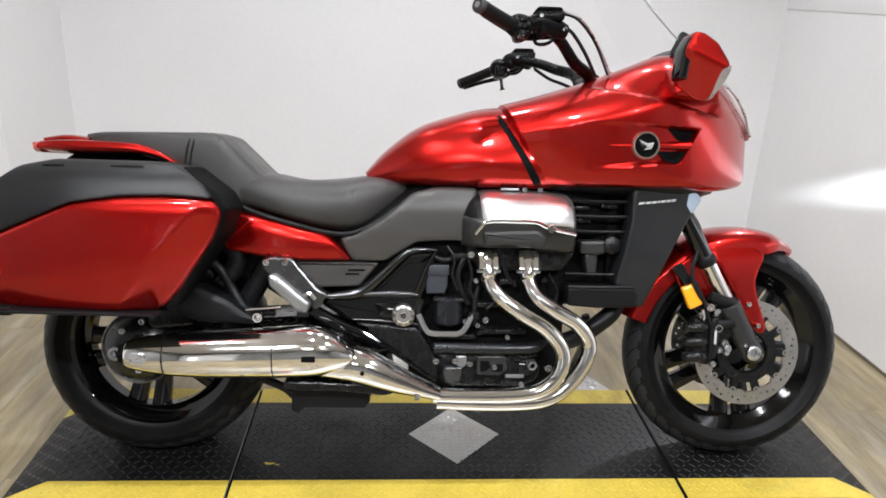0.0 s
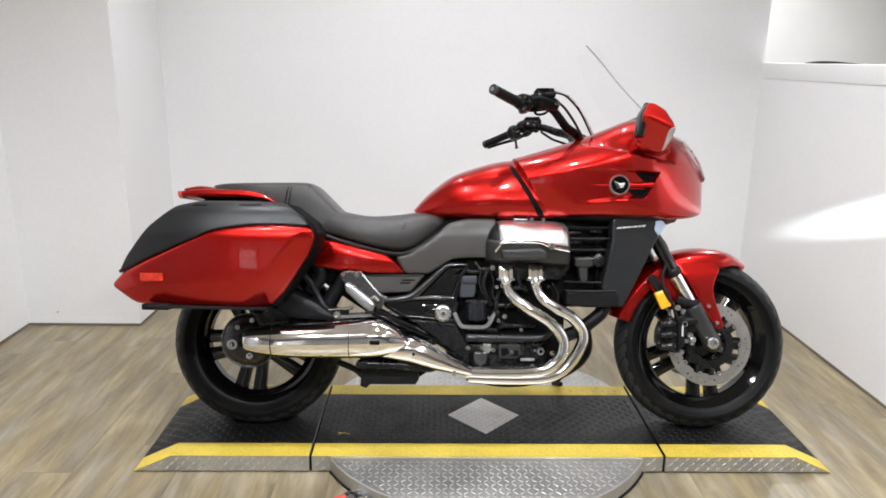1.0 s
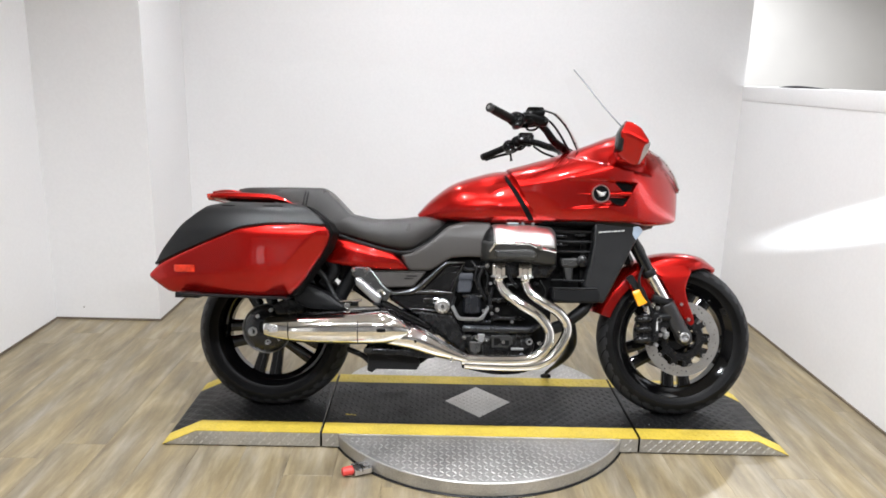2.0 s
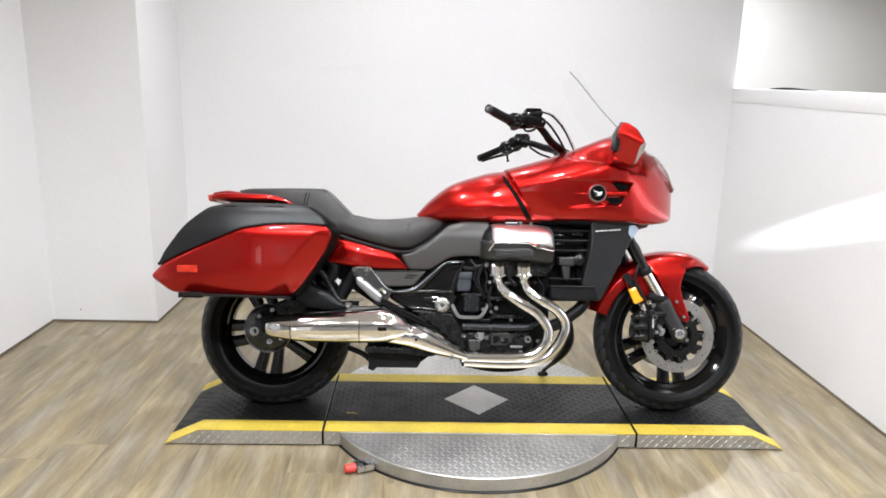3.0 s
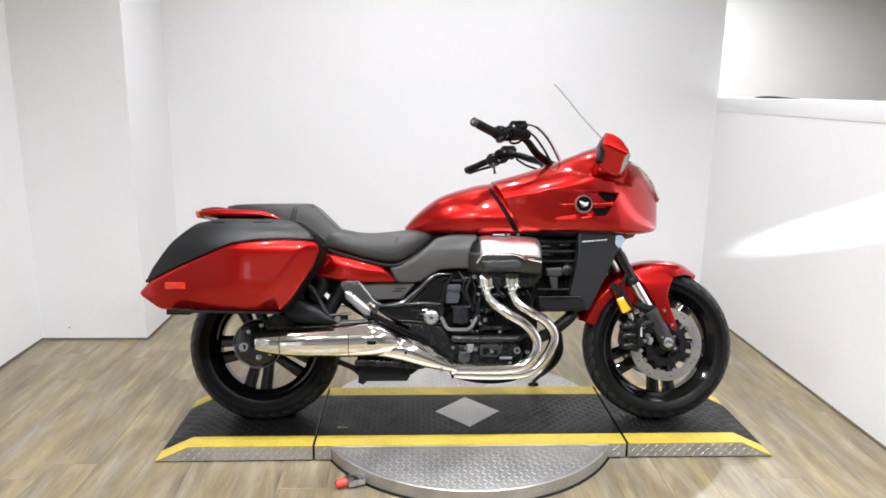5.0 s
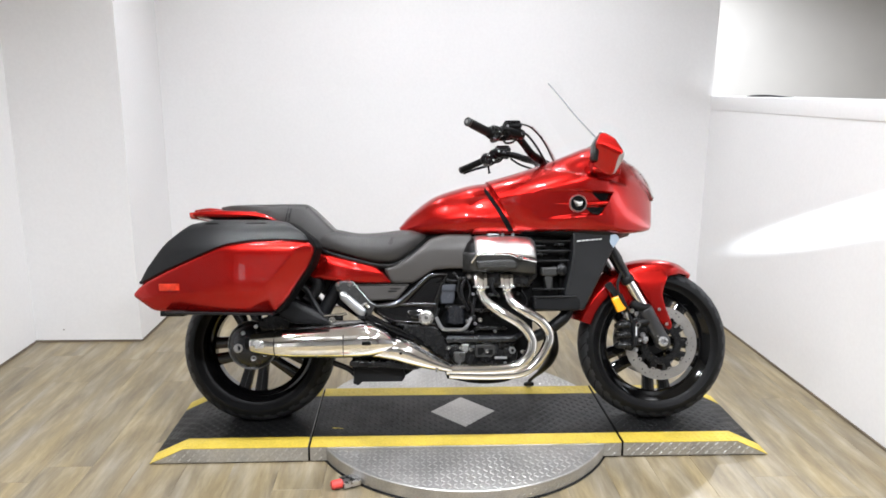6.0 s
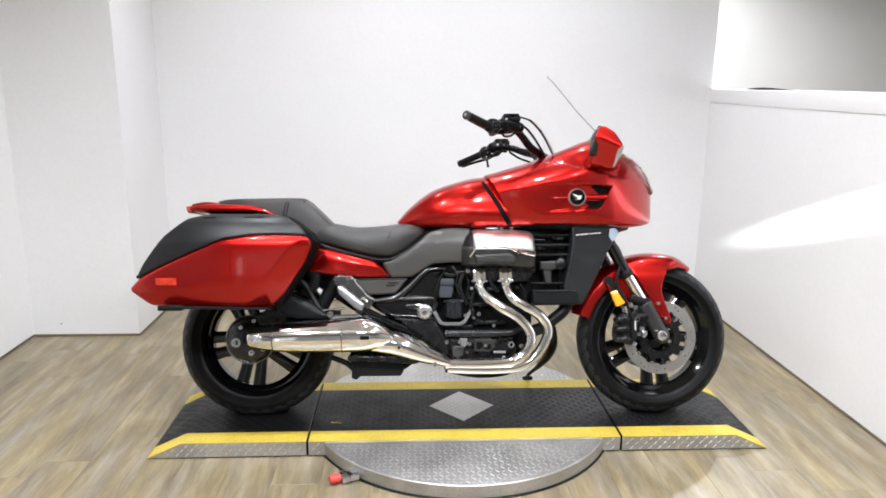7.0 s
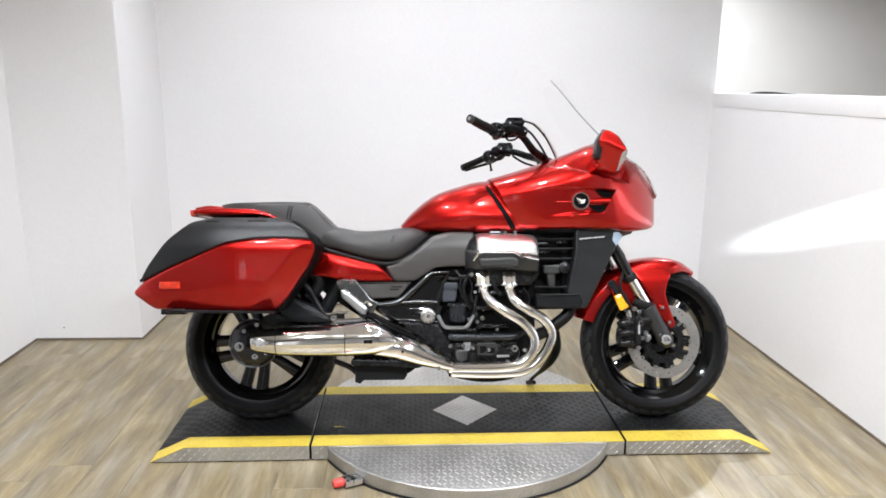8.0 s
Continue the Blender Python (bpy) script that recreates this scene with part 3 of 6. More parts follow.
def wheel(name, centre, radius, width, rim_r, inner, first, parent):
    """A cast wheel with five pairs of spokes, and its tyre."""
    w = empty(name, parent)
    h = width / 2
    prof = [(-h * 0.66, rim_r - 0.008), (-h * 0.74, rim_r + 0.004)]
    for k in range(7):
        a = radians(80 - 80 * k / 6)
        prof.append((-h * math.sin(a), radius - h * (1 - math.cos(a)) * min(1.0, 0.9 * (radius - rim_r) / h)))
    prof = prof + [(-a, r) for a, r in reversed(prof[:-1])]
    tyre = part("tyre", lathe([tuple(q) for q in smooth_path(prof, 2)], centre, seg=136), RUBBER, w, "black road tyre with shallow grooves")
    tyre.data.materials.append(TREADRUBBER)
    for p in tyre.data.polygons:  # the running surface is duller, with a toothed edge towards the sidewall
        d = p.center - Vector(centre)
        tooth = 0.07 if math.sin(34 * math.atan2(d.z, d.x)) > 0 else 0.0
        if abs(d.y) < h * (0.80 + tooth) and math.hypot(d.x, d.z) > rim_r + 0.3 * (radius - rim_r):
            p.material_index = 1
    hr = h * 0.66
    rp = [(-hr, rim_r - 0.004), (-hr - 0.003, rim_r + 0.003), (-hr + 0.002, rim_r + 0.005), (-hr + 0.008, rim_r + 0.002), (-hr + 0.012, rim_r - 0.016), (-0.02, inner + 0.012), (0.02, inner + 0.012), (hr - 0.012, rim_r - 0.016), (hr - 0.008, rim_r + 0.002), (hr - 0.002, rim_r + 0.005), (hr, rim_r - 0.004), (hr - 0.005, rim_r - 0.010), (hr - 0.014, rim_r - 0.026), (hr * 0.45, inner + 0.006), (0.022, inner), (-0.022, inner), (-hr * 0.45, inner + 0.006), (-hr + 0.014, rim_r - 0.026), (-hr + 0.005, rim_r - 0.010)]
    rim = part("rim", lathe(rp, centre, seg=96, closed=True), WHEELBLACK, w, "gloss black cast rim")
    part("hub", lathe([(-0.06, 0), (-0.06, 0.05), (-0.045, 0.062), (0.045, 0.062), (0.06, 0.05), (0.06, 0)], centre, seg=40), WHEELBLACK, w)
    for k in range(5):
        for side in (-1, 1):
            bm = bmesh.new()
            rings = []
            for s in range(6):
                t = s / 5
                rr = 0.05 + (inner + 0.006 - 0.05) * t
                off = side * (0.024 + 0.011 * t)
                wd, th = 0.0195 + 0.006 * t, 0.017 - 0.004 * math.sin(math.pi * t)
                a = radians(first + 72 * k)
                u, v = Vector((math.cos(a), 0, math.sin(a))), Vector((-math.sin(a), 0, math.cos(a)))
                base = Vector(centre) + u * rr + v * off
                rings.append([base + v * (p * wd) + Vector((0, q * th, 0)) for p, q in ((-1, -0.6), (-0.6, -1), (0.6, -1), (1, -0.6), (1, 0.6), (0.6, 1), (-0.6, 1), (-1, 0.6))])
            skin(bm, rings)
            part("spoke", bm, WHEELBLACK, w)
    # Tiny gloss beads added to catch the rim's dotted highlights.
    for k in range(14):
        a = radians(first + 13 + 360 / 14 * k)
        bm = bmesh.new()
        bmesh.ops.create_uvsphere(bm, u_segments=8, v_segments=6, radius=0.004, matrix=Matrix.Translation(Vector(centre) + Vector((math.cos(a) * (rim_r - 0.012), -hr + 0.012, math.sin(a) * (rim_r - 0.012)))))
        part("rim_glint", bm, WHEELBLACK, rim)
    # sipes across the shoulder
    for k in range(34):
        for side in (-1, 1):
            a0 = 2 * math.pi * (k + 0.25 * side) / 34
            pts = []
            for s in range(5):
                t = s / 4
                hh = side * h * (0.86 - 0.62 * t)
                rr = radius - h * (1 - math.sqrt(1 - (hh / h) ** 2)) * min(1.0, 0.9 * (radius - rim_r) / h) + 0.0004
                a = a0 + 0.16 * t
                pts.append((centre[0] + math.cos(a) * rr, centre[1] + hh, centre[2] + math.sin(a) * rr))
            bm = bmesh.new()
            rings = []
            for s, p in enumerate(pts):
                a = a0 + 0.16 * s / 4
                tang = Vector((-math.sin(a), 0, math.cos(a))) * (0.0012 + 0.0012 * math.sin(math.pi * s / 4))
                rad_v = Vector((math.cos(a), 0, math.sin(a))) * 0.0006
                rings.append([Vector(p) - tang, Vector(p) + rad_v, Vector(p) + tang])
            skin(bm, rings, closed=False, cap0=False, cap1=False)
            if k == 0 and side == -1:
                whole = bm
            else:
                tmp = bpy.data.meshes.new("sipe")
                bm.to_mesh(tmp)
                bm.free()
                whole.from_mesh(tmp)
                bpy.data.meshes.remove(tmp)
    tagged(part("tread_grooves", whole, DARK, w), kind="stuff")
    return w


rear = wheel("rear_wheel", RW, 0.3125, 0.190, 0.234, 0.186, 187, bike)
front = wheel("front_wheel", FW, 0.3150, 0.126, 0.246, 0.198, 275, bike)


def brake_disc(centre, y, r1, r0, parent, holes=24):
    d = empty("brake_disc", parent)
    bm = bmesh.new()
    n = 144
    rows = [r0, r0 + 0.012, (r0 + r1) / 2 - 0.0035, (r0 + r1) / 2 + 0.0035, r1 - 0.010, r1]
    vs = {}
    for s in (0, 1):
        for i in range(n):
            a = 2 * math.pi * i / n
            for j, r in enumerate(rows):
                rr = r - (0.006 if j == 0 and (i // 6) % 2 else 0)
                vs[s, i, j] = bm.verts.new((centre[0] + rr * math.cos(a), y + s * 0.005, centre[2] + rr * math.sin(a)))

    def hole(i, j):
        return (j == 1 and i % 9 == 0) or (j == 2 and i % 9 == 3) or (j == 3 and i % 9 == 6)

    for i in range(n):
        k = (i + 1) % n
        for j in range(len(rows) - 1):
            if hole(i, j):
                for (p, q), (p2, q2) in (((i, j), (k, j)), ((k, j), (k, j + 1)), ((k, j + 1), (i, j + 1)), ((i, j + 1), (i, j))):
                    bm.faces.new((vs[0, p, q], vs[0, p2, q2], vs[1, p2, q2], vs[1, p, q]))
                continue
            for s in (0, 1):
                bm.faces.new((vs[s, i, j], vs[s, k, j], vs[s, k, j + 1], vs[s, i, j + 1]))
        for j in (0, len(rows) - 1):
            bm.faces.new((vs[0, i, j], vs[0, k, j], vs[1, k, j], vs[1, i, j]))
    part("rotor", bm, STEEL, d, "drilled steel brake rotor")
    ring = part("carrier", lathe([(0, 0.055), (-0.008, 0.058), (-0.008, 0.085), (0.004, 0.088), (0.004, 0.055)], (centre[0], y + 0.004, centre[2]), seg=60, closed=True), ENGINE, d, "black disc carrier")
    for k in range(10):
        a = 2 * math.pi * k / 10
        u, v = Vector((math.cos(a), 0, math.sin(a))), Vector((-math.sin(a), 0, math.cos(a)))
        c = Vector((centre[0], y + 0.002, centre[2]))
        part("rotor_button", lathe([(0, 0.004), (0, 0.009), (-0.004, 0.009), (-0.004, 0.004)], (centre[0] + (r0 - 0.002) * math.cos(a), y, centre[2] + (r0 - 0.002) * math.sin(a)), seg=12, closed=True), STEEL, d)
        bm = bmesh.new()
        skin(bm, [[c + u * rr + v * wv + Vector((0, hy, 0)) for wv, hy in ((-0.011, -0.004), (0.011, -0.004), (0.011, 0.003), (-0.011, 0.003))] for rr in (0.08, r0 - 0.002)])
        part("carrier_arm", bm, ENGINE, d)
    return d


for dy in (-0.088, 0.083):
    brake_disc((FW[0] + 0.004, FW[1], FW[2] + 0.009), dy, 0.149, 0.113, bike)

# ---- front fork
AX = Vector((FW[0] - 0.001, 0, FW[2] + 0.024))
UPW = Vector((-0.233, 0, 0.413)).normalized()
for side in (-1, 1):
    leg = empty("fork_leg", bike)
    o = Vector((0, 0.112 * side, 0))
    at = lambda d, f=0.0: AX + UPW * d + o + Vector((f, 0, 0))
    part("lower_leg", tube([at(-0.035, 0.0), at(-0.01), at(0.03), at(0.08), at(0.138), at(0.145)], [0.02, 0.032, 0.030, 0.031, 0.033, 0.030], 4, 20), FORKGREY, leg, "charcoal cast lower fork leg")
    part("fork_slider", tube([at(0.14), at(0.20), at(0.278)], 0.0215, 3, 20), CHROME, leg, "bright chrome fork tube")
    part("dust_seal", tube([at(0.268), at(0.276), at(0.290), at(0.297)], [0.023, 0.027, 0.027, 0.023], 3, 20), BLACK, leg)
    part("upper_tube", tube([at(0.294), at(0.45), at(0.62), at(0.80)], 0.0235, 3, 20), GLOSS, leg)
    if side < 0:
        bolt(AX.x - 0.007, -0.146, AX.z - 0.002, 0.02, 0.010, leg, BRUSHED, "axle_bolt")
        bolt(AX.x - 0.028, -0.139, AX.z + 0.018, 0.006, 0.006, leg, CHROME)
        bolt(AX.x - 0.115, -0.14, AX.z + 0.105, 0.008, 0.006, leg, CHROME)

# ---- brake caliper on the right leg
cal = empty("front_caliper", bike)
part("caliper_body", slab([(0.650, 0.425), (0.69, 0.445), (0.722, 0.41), (0.725, 0.335), (0.70, 0.295), (0.665, 0.305), (0.648, 0.345)], -0.130, -0.095, 0.012, 0.004), ENGINE, cal, "black brake caliper")
for zz in (0.322, 0.362, 0.402):
    part("piston_housing", tube([(0.630, -0.118, zz), (0.640, -0.128, zz + 0.001), (0.672, -0.134, zz + 0.004), (0.690, -0.128, zz + 0.005)], [0.009, 0.0145, 0.015, 0.010], 3, 12), ENGINE, cal, "ribbed caliper lobe")
for zz in (0.342, 0.383):
    part("caliper_gap", box(0.634, 0.682, -0.128, -0.118, zz - 0.003, zz + 0.004, 0.001), DARK, cal)
part("caliper_bracket", slab([(0.70, 0.44), (0.76, 0.47), (0.79, 0.42), (0.76, 0.37), (0.715, 0.34)], -0.122, -0.10, 0.006), ENGINE, cal)
for pts in ([(0.765, -0.115, 0.47), (0.73, -0.128, 0.478), (0.69, -0.13, 0.492)], [(0.785, -0.115, 0.425), (0.745, -0.128, 0.415), (0.705, -0.13, 0.415)]):
    part("mount_arm", tube(pts, [0.02, 0.016, 0.013], 4, 12), BLACK, cal)
part("cover_plate", slab([(0.692, 0.432), (0.714, 0.436), (0.722, 0.40), (0.712, 0.322), (0.692, 0.316)], -0.146, -0.128, 0.005, 0, 0.006), BLACK, cal, "black caliper cover")
part("lettering_bar", box(0.7035, 0.7095, -0.1472, -0.1455, 0.362, 0.398, 0), WHITE, cal)
for bx, bz, rr in ((0.690, 0.462, 0.012), (0.715, 0.405, 0.012), (0.705, 0.306, 0.009), (0.735, 0.365, 0.010), (0.722, 0.345, 0.008), (0.664, 0.440, 0.008), (0.742, 0.338, 0.008), (0.71, 0.452, 0.007)):
    bolt(bx, -0.139, bz, rr, 0.008, cal, BRUSHED if rr < 0.011 else CHROME)
part("bleed_nipple", tube([(0.676, -0.135, 0.428), (0.670, -0.142, 0.444), (0.667, -0.144, 0.456)], [0.006, 0.005, 0.004], 3, 8), BRUSHED, cal)
part("sensor_body", slab([(0.735, 0.355), (0.757, 0.360), (0.762, 0.340), (0.745, 0.330)], -0.136, -0.112, 0.004), CAST, cal, "small silver wheel sensor")
part("brake_hose", tube([(0.70, -0.125, 0.45), (0.655, -0.14, 0.50), (0.635, -0.135, 0.56), (0.66, -0.12, 0.66), (0.60, -0.10, 0.76)], 0.0055, 6, 8), BLACK, cal)
part("sensor_wire", tube([(0.745, -0.125, 0.35), (0.70, -0.14, 0.40), (0.675, -0.14, 0.47), (0.65, -0.13, 0.53)], 0.004, 6, 8), BLACK, cal)

# ---- front mudguard
mud = empty("front_mudguard", bike)
bm = bmesh.new()
rings = []
for k in range(25):
    t = k / 24
    a = radians(59.5 + (163 - 59.5) * t)
    r = 0.352 - 0.012 * math.cos(math.pi * t) * 0.5 - 0.014 * max(0, 1 - t / 0.12)
    hw = 0.098 * min(1.0, 0.12 + t * 5) * (1.0 - 0.12 * max(0, t - 0.7) / 0.3)
    drop = 0.062 * min(1, 0.1 + 4 * t)
    sec = [(-1, -drop), (-1.0, -drop * 0.5), (-0.93, -0.016), (-0.72, -0.004), (-0.35, 0.004), (0, 0.006), (0.35, 0.004), (0.72, -0.004), (0.93, -0.016), (1.0, -drop * 0.5), (1, -drop)]
    c = [(s * hw, r + d) for s, d in sec] + [(s * (hw - 0.004), r + d - 0.004) for s, d in reversed(sec)]
    rings.append([(FW[0] + math.cos(a) * rr, FW[1] + yy, FW[2] + math.sin(a) * rr) for yy, rr in c])
skin(bm, rings)
part("guard", bm, RED, mud)
for s in (-1, 1):
    part("guard_stay", slab([(0.715, 0.630), (0.77, 0.640), (0.83, 0.630), (0.862, 0.600), (0.845, 0.567), (0.832, 0.525), (0.846, 0.470), (0.867, 0.421), (0.876, 0.39), (0.860, 0.373), (0.827, 0.406), (0.782, 0.483), (0.733, 0.566), (0.70, 0.606)], s * 0.0985, s * 0.080, 0.005, 0, 0.014, lambda x, y, z: (x, y - math.copysign(0.30 * soft(z - 0.585, 0.01) + 0.5 * (z - 0.49) ** 2, y), z), cut=0.02), RED, mud)
for bx, bz in ((0.815, 0.465), (0.845, 0.405)):
    bolt(bx, -0.104, bz, 0.0075, 0.005, mud, CHROME)
part("fork_gap_cover", slab([(0.60, 0.56), (0.655, 0.60), (0.70, 0.56), (0.715, 0.50), (0.69, 0.47), (0.655, 0.52), (0.62, 0.505)], -0.098, -0.088, 0.005), RED, mud)
refl = empty("side_reflector", bike)
part("reflector_bracket", slab([(0.585, 0.565), (0.612, 0.58), (0.665, 0.50), (0.70, 0.46), (0.69, 0.44), (0.655, 0.465), (0.64, 0.50)], -0.122, -0.116, 0.002, r=0.006), BLACK, refl)
part("amber_lens", slab([(0.610, 0.512), (0.647, 0.526), (0.672, 0.469), (0.636, 0.453)], -0.136, -0.122, 0.004, 0.002, 0.006), AMBER, refl, "amber reflector lens")

# ---- fairing and tank
TANKSEC = [(0.80, 0.0), (0.93, 0.08), (1.0, 0.26), (0.99, 0.42), (0.94, 0.57), (0.88, 0.69), (0.77, 0.83), (0.55, 0.945), (0.28, 0.99), (0.0, 1.0)]
bm = hull([(-0.225, -0.245, 0.775, 0.802, 0.085), (-0.165, -0.19, 0.772, 0.862, 0.125), (-0.09, -0.105, 0.77, 0.926, 0.165), (0.0, -0.005, 0.77, 0.962, 0.192), (0.09, 0.06, 0.77, 0.978, 0.206), (0.18, 0.12, 0.77, 0.984, 0.210), (0.25, 0.17, 0.772, 0.982, 0.208)], TANKSEC)


def tank_flank(x, z):
    """The sunken wedge behind the fairing joint, sharp along its upper edge."""
    u = (x + 0.065) / 0.2
    up = 0.905 + 0.045 * u - z
    span = 0.012 + 0.125 * u
    if u <= 0 or up <= -0.004:
        return 0.0
    return 0.009 * min(1.0, 1.6 * u) * min(1.0, (up + 0.004) / 0.016) * max(0.0, 1 - max(0, up - 0.004) / span)


for co, no in [((-0.065, 0, 0.905 - d), (-0.22, 0, 0.975)) for d in (-0.004, 0.0, 0.004, 0.02, 0.045, 0.075)] + [((x / 100, 0, 0), (1, 0, 0)) for x in range(-6, 20, 2)]:
    bmesh.ops.bisect_plane(bm, geom=bm.verts[:] + bm.edges[:] + bm.faces[:], plane_co=co, plane_no=no, dist=1e-5)
for v in bm.verts:
    if abs(v.co.y) > 0.05:
        v.co.y -= math.copysign(tank_flank(v.co.x, v.co.z), v.co.y)
tank = part("fuel_tank", bm, RED, bike, "glossy candy red fuel tank cover")
FAIRSEC = [(0.70, 0.0), (0.84, 0.03), (0.915, 0.13), (0.965, 0.34), (1.0, 0.56), (0.985, 0.68), (0.86, 0.84), (0.63, 0.965), (0.36, 1.0), (0.0, 0.98)]


def vent_depth(x, z):
    """How deep the side channel and the scoop under the top edge are sunk at x, z."""
    right = (x - 0.592) * 0.86 - (z - 0.928) * 0.51
    top, low = 0.938 - 0.05 * max(0, x - 0.42), 0.838
    step = lambda u: min(1.0, max(0.0, u)) ** 2 * (3 - 2 * min(1.0, max(0.0, u)))
    dz = z - 1.03 + 0.21 * (x - 0.294)
    scoop = 0.017 * step((x - 0.27) / 0.12) * step((0.67 - x) / 0.06) * step(dz / 0.008) * (1 - step((dz - 0.02) / 0.075))
    return scoop + 0.026 * step((x - 0.27) / 0.33) * step((top - z) / 0.007) * step((z - low + 0.1 * max(0, 0.5 - x)) / 0.012) * step(-right / 0.006)


bm = hull([(0.214, 0.110, 0.776, 0.986, 0.217), (0.285, 0.205, 0.774, 1.012, 0.243), (0.38, 0.325, 0.774, 1.05, 0.262), (0.47, 0.43, 0.774, 1.090, 0.268), (0.56, 0.52, 0.774, 1.124, 0.258), (0.64, 0.60, 0.772, 1.120, 0.228), (0.71, 0.665, 0.776, 1.090, 0.175), (0.765, 0.73, 0.784, 1.05, 0.115), (0.80, 0.785, 0.796, 0.99, 0.06), (0.815, 0.815, 0.82, 0.94, 0.02)], FAIRSEC)
for co, no in [((0, 0, z), (0, 0, 1)) for z in (0.826, 0.832, 0.838, 0.844, 0.85, 0.87, 0.89, 0.91, 0.921, 0.925, 0.929, 0.933, 0.938, 0.942)] + [((x / 100, 0, 0), (1, 0, 0)) for x in range(28, 62, 2)] + [((0.592 + d, 0, 0.928), (0.86, 0, -0.51)) for d in (-0.012, -0.008, -0.005, -0.002, 0.001)] + [((0.294, 0, 1.03 + d), (0.205, 0, 0.979)) for d in (-0.001, 0.002, 0.005, 0.008, 0.02, 0.035, 0.05, 0.07)]:
    bmesh.ops.bisect_plane(bm, geom=bm.verts[:] + bm.edges[:] + bm.faces[:], plane_co=co, plane_no=no, dist=1e-5)
for v in bm.verts:
    if abs(v.co.y) > 0.12:
        v.co.y -= math.copysign(vent_depth(v.co.x, v.co.z), v.co.y)
fairing = part("fairing", bm, RED, bike, "glossy candy red half fairing", 50)
ft = tree_of(fairing)
tt = tree_of(tank)
bm = bmesh.new()
rings = []
for k in range(25):
    t = k / 24
    ring = []
    for w in (-0.5, -0.25, 0, 0.25, 0.5):
        x, z = 0.198 - 0.104 * t + 0.030 * w * (1 - 0.4 * t), max(0.779, 0.778 + 0.174 * t + 0.014 * w)
        ys = [h[0].y for h in (tr.ray_cast(Vector((x, -1.5, z)), Vector((0, 1, 0))) for tr in (ft, tt)) if h[0]]
        ring.append((x, min(ys) - 0.0012 + (0.004 if abs(w) > 0.4 else 0), z))
    rings.append(ring)
skin(bm, rings, closed=False, cap0=False, cap1=False)
part("fairing_joint", bm, DARK, bike, "dark gap between tank and fairing")
# air outlets at the end of the channel
vent = empty("side_vent", bike)
part("vent_opening", patch(ft, [(0.506, 0.926), (0.583, 0.926), (0.566, 0.893), (0.538, 0.899)], 0.002, r=0.004), DARK, vent, "dark air outlet")
part("vent_opening", patch(ft, [(0.48, 0.871), (0.557, 0.871), (0.538, 0.841), (0.510, 0.844)], 0.002, r=0.004), DARK, vent, "dark air outlet")
part("vent_blade", tube([(bx, ft.ray_cast(Vector((bx, -1.5, bz)), Vector((0, 1, 0)))[0].y - 0.001, bz) for bx, bz in ((0.36, 0.882), (0.43, 0.882), (0.50, 0.885), (0.567, 0.887))], [0.002, 0.005, 0.009, 0.010], 5, 10), RED, vent)
badge = empty("round_badge", bike)
by = ft.ray_cast(Vector((0.449, -1.5, 0.895)), Vector((0, 1, 0)))[0].y - 0.006
part("badge_ring", lathe([(-0.004, 0.0288), (-0.008, 0.0294), (-0.0095, 0.0307), (-0.008, 0.0326), (-0.003, 0.0343), (0.012, 0.0343)], (0.449, by, 0.884), seg=40), STEEL, badge, "chrome badge ring")
part("badge_face", lathe([(-0.005, 0), (-0.005, 0.0292), (0.01, 0.0292)], (0.449, by, 0.884), seg=32), GLOSS, badge)
part("badge_emblem", slab([(0.428, 0.899), (0.452, 0.888), (0.468, 0.892), (0.462, 0.875), (0.437, 0.871), (0.450, 0.879)], by - 0.0075, by - 0.004, 0.001, r=0.003), STEEL, badge, "plain silver emblem shape")
# lower nose, headlamp and screen
nose = empty("headlamp", bike)
bm = hull([(0.665, 0.635, 0.97, 1.098, 0.165), (0.735, 0.70, 0.95, 1.076, 0.118), (0.785, 0.752, 0.93, 1.035, 0.075), (0.822, 0.805, 0.915, 0.985, 0.035)], [(0.6, 0), (1.0, 0.25), (0.98, 0.6), (0.7, 0.92), (0, 1.0)])
part("lamp_glass", bm, LAMPGLASS, nose, "smoky clear headlamp glass")
part("lamp_trim", tube([(0.655, -0.168, 1.06), (0.72, -0.125, 1.035), (0.775, -0.085, 0.985), (0.815, -0.045, 0.925)], 0.004, 6, 8), BRUSHED, nose, "bright trim beside the headlamp")
part("dash_cowl", hull([(0.36, 0.40, 1.0, 1.075, 0.13), (0.47, 0.50, 1.02, 1.118, 0.155), (0.54, 0.56, 1.04, 1.148, 0.13), (0.60, 0.605, 1.06, 1.158, 0.13), (0.65, 0.64, 1.06, 1.13, 0.10)], [(0.9, 0), (1.0, 0.4), (0.8, 0.85), (0, 1.0)]), BLACK, bike, "black instrument cowl")
screen = empty("windscreen", bike)
bm = bmesh.new()
rows = []
for i in range(9):
    t = i / 8
    hw = 0.205 - 0.075 * t - 0.045 * (max(0, t - 0.5) / 0.5) ** 2
    row = []
    for j in range(13):
        s = -1 + 2 * j / 12
        bow = 0.07 * s * s
        row.append((0.585 - 0.163 * t - 0.012 * math.sin(math.pi * t) - bow * 0.75, s * hw, 1.165 + 0.26 * t - bow * 0.22 - 0.018 * s * s * t))
    rows.append(row)
skin(bm, rows, closed=False, cap0=False, cap1=False)
pane = part("clear_pane", bm, GLASS, screen, "clear acrylic screen seen edge-on")
pane.visible_shadow = False
part("screen_edge", tube([rows[i][0] for i in range(9)], 0.0027, 3, 6), SCREENEDGE, screen, "pale polished rim of the screen")
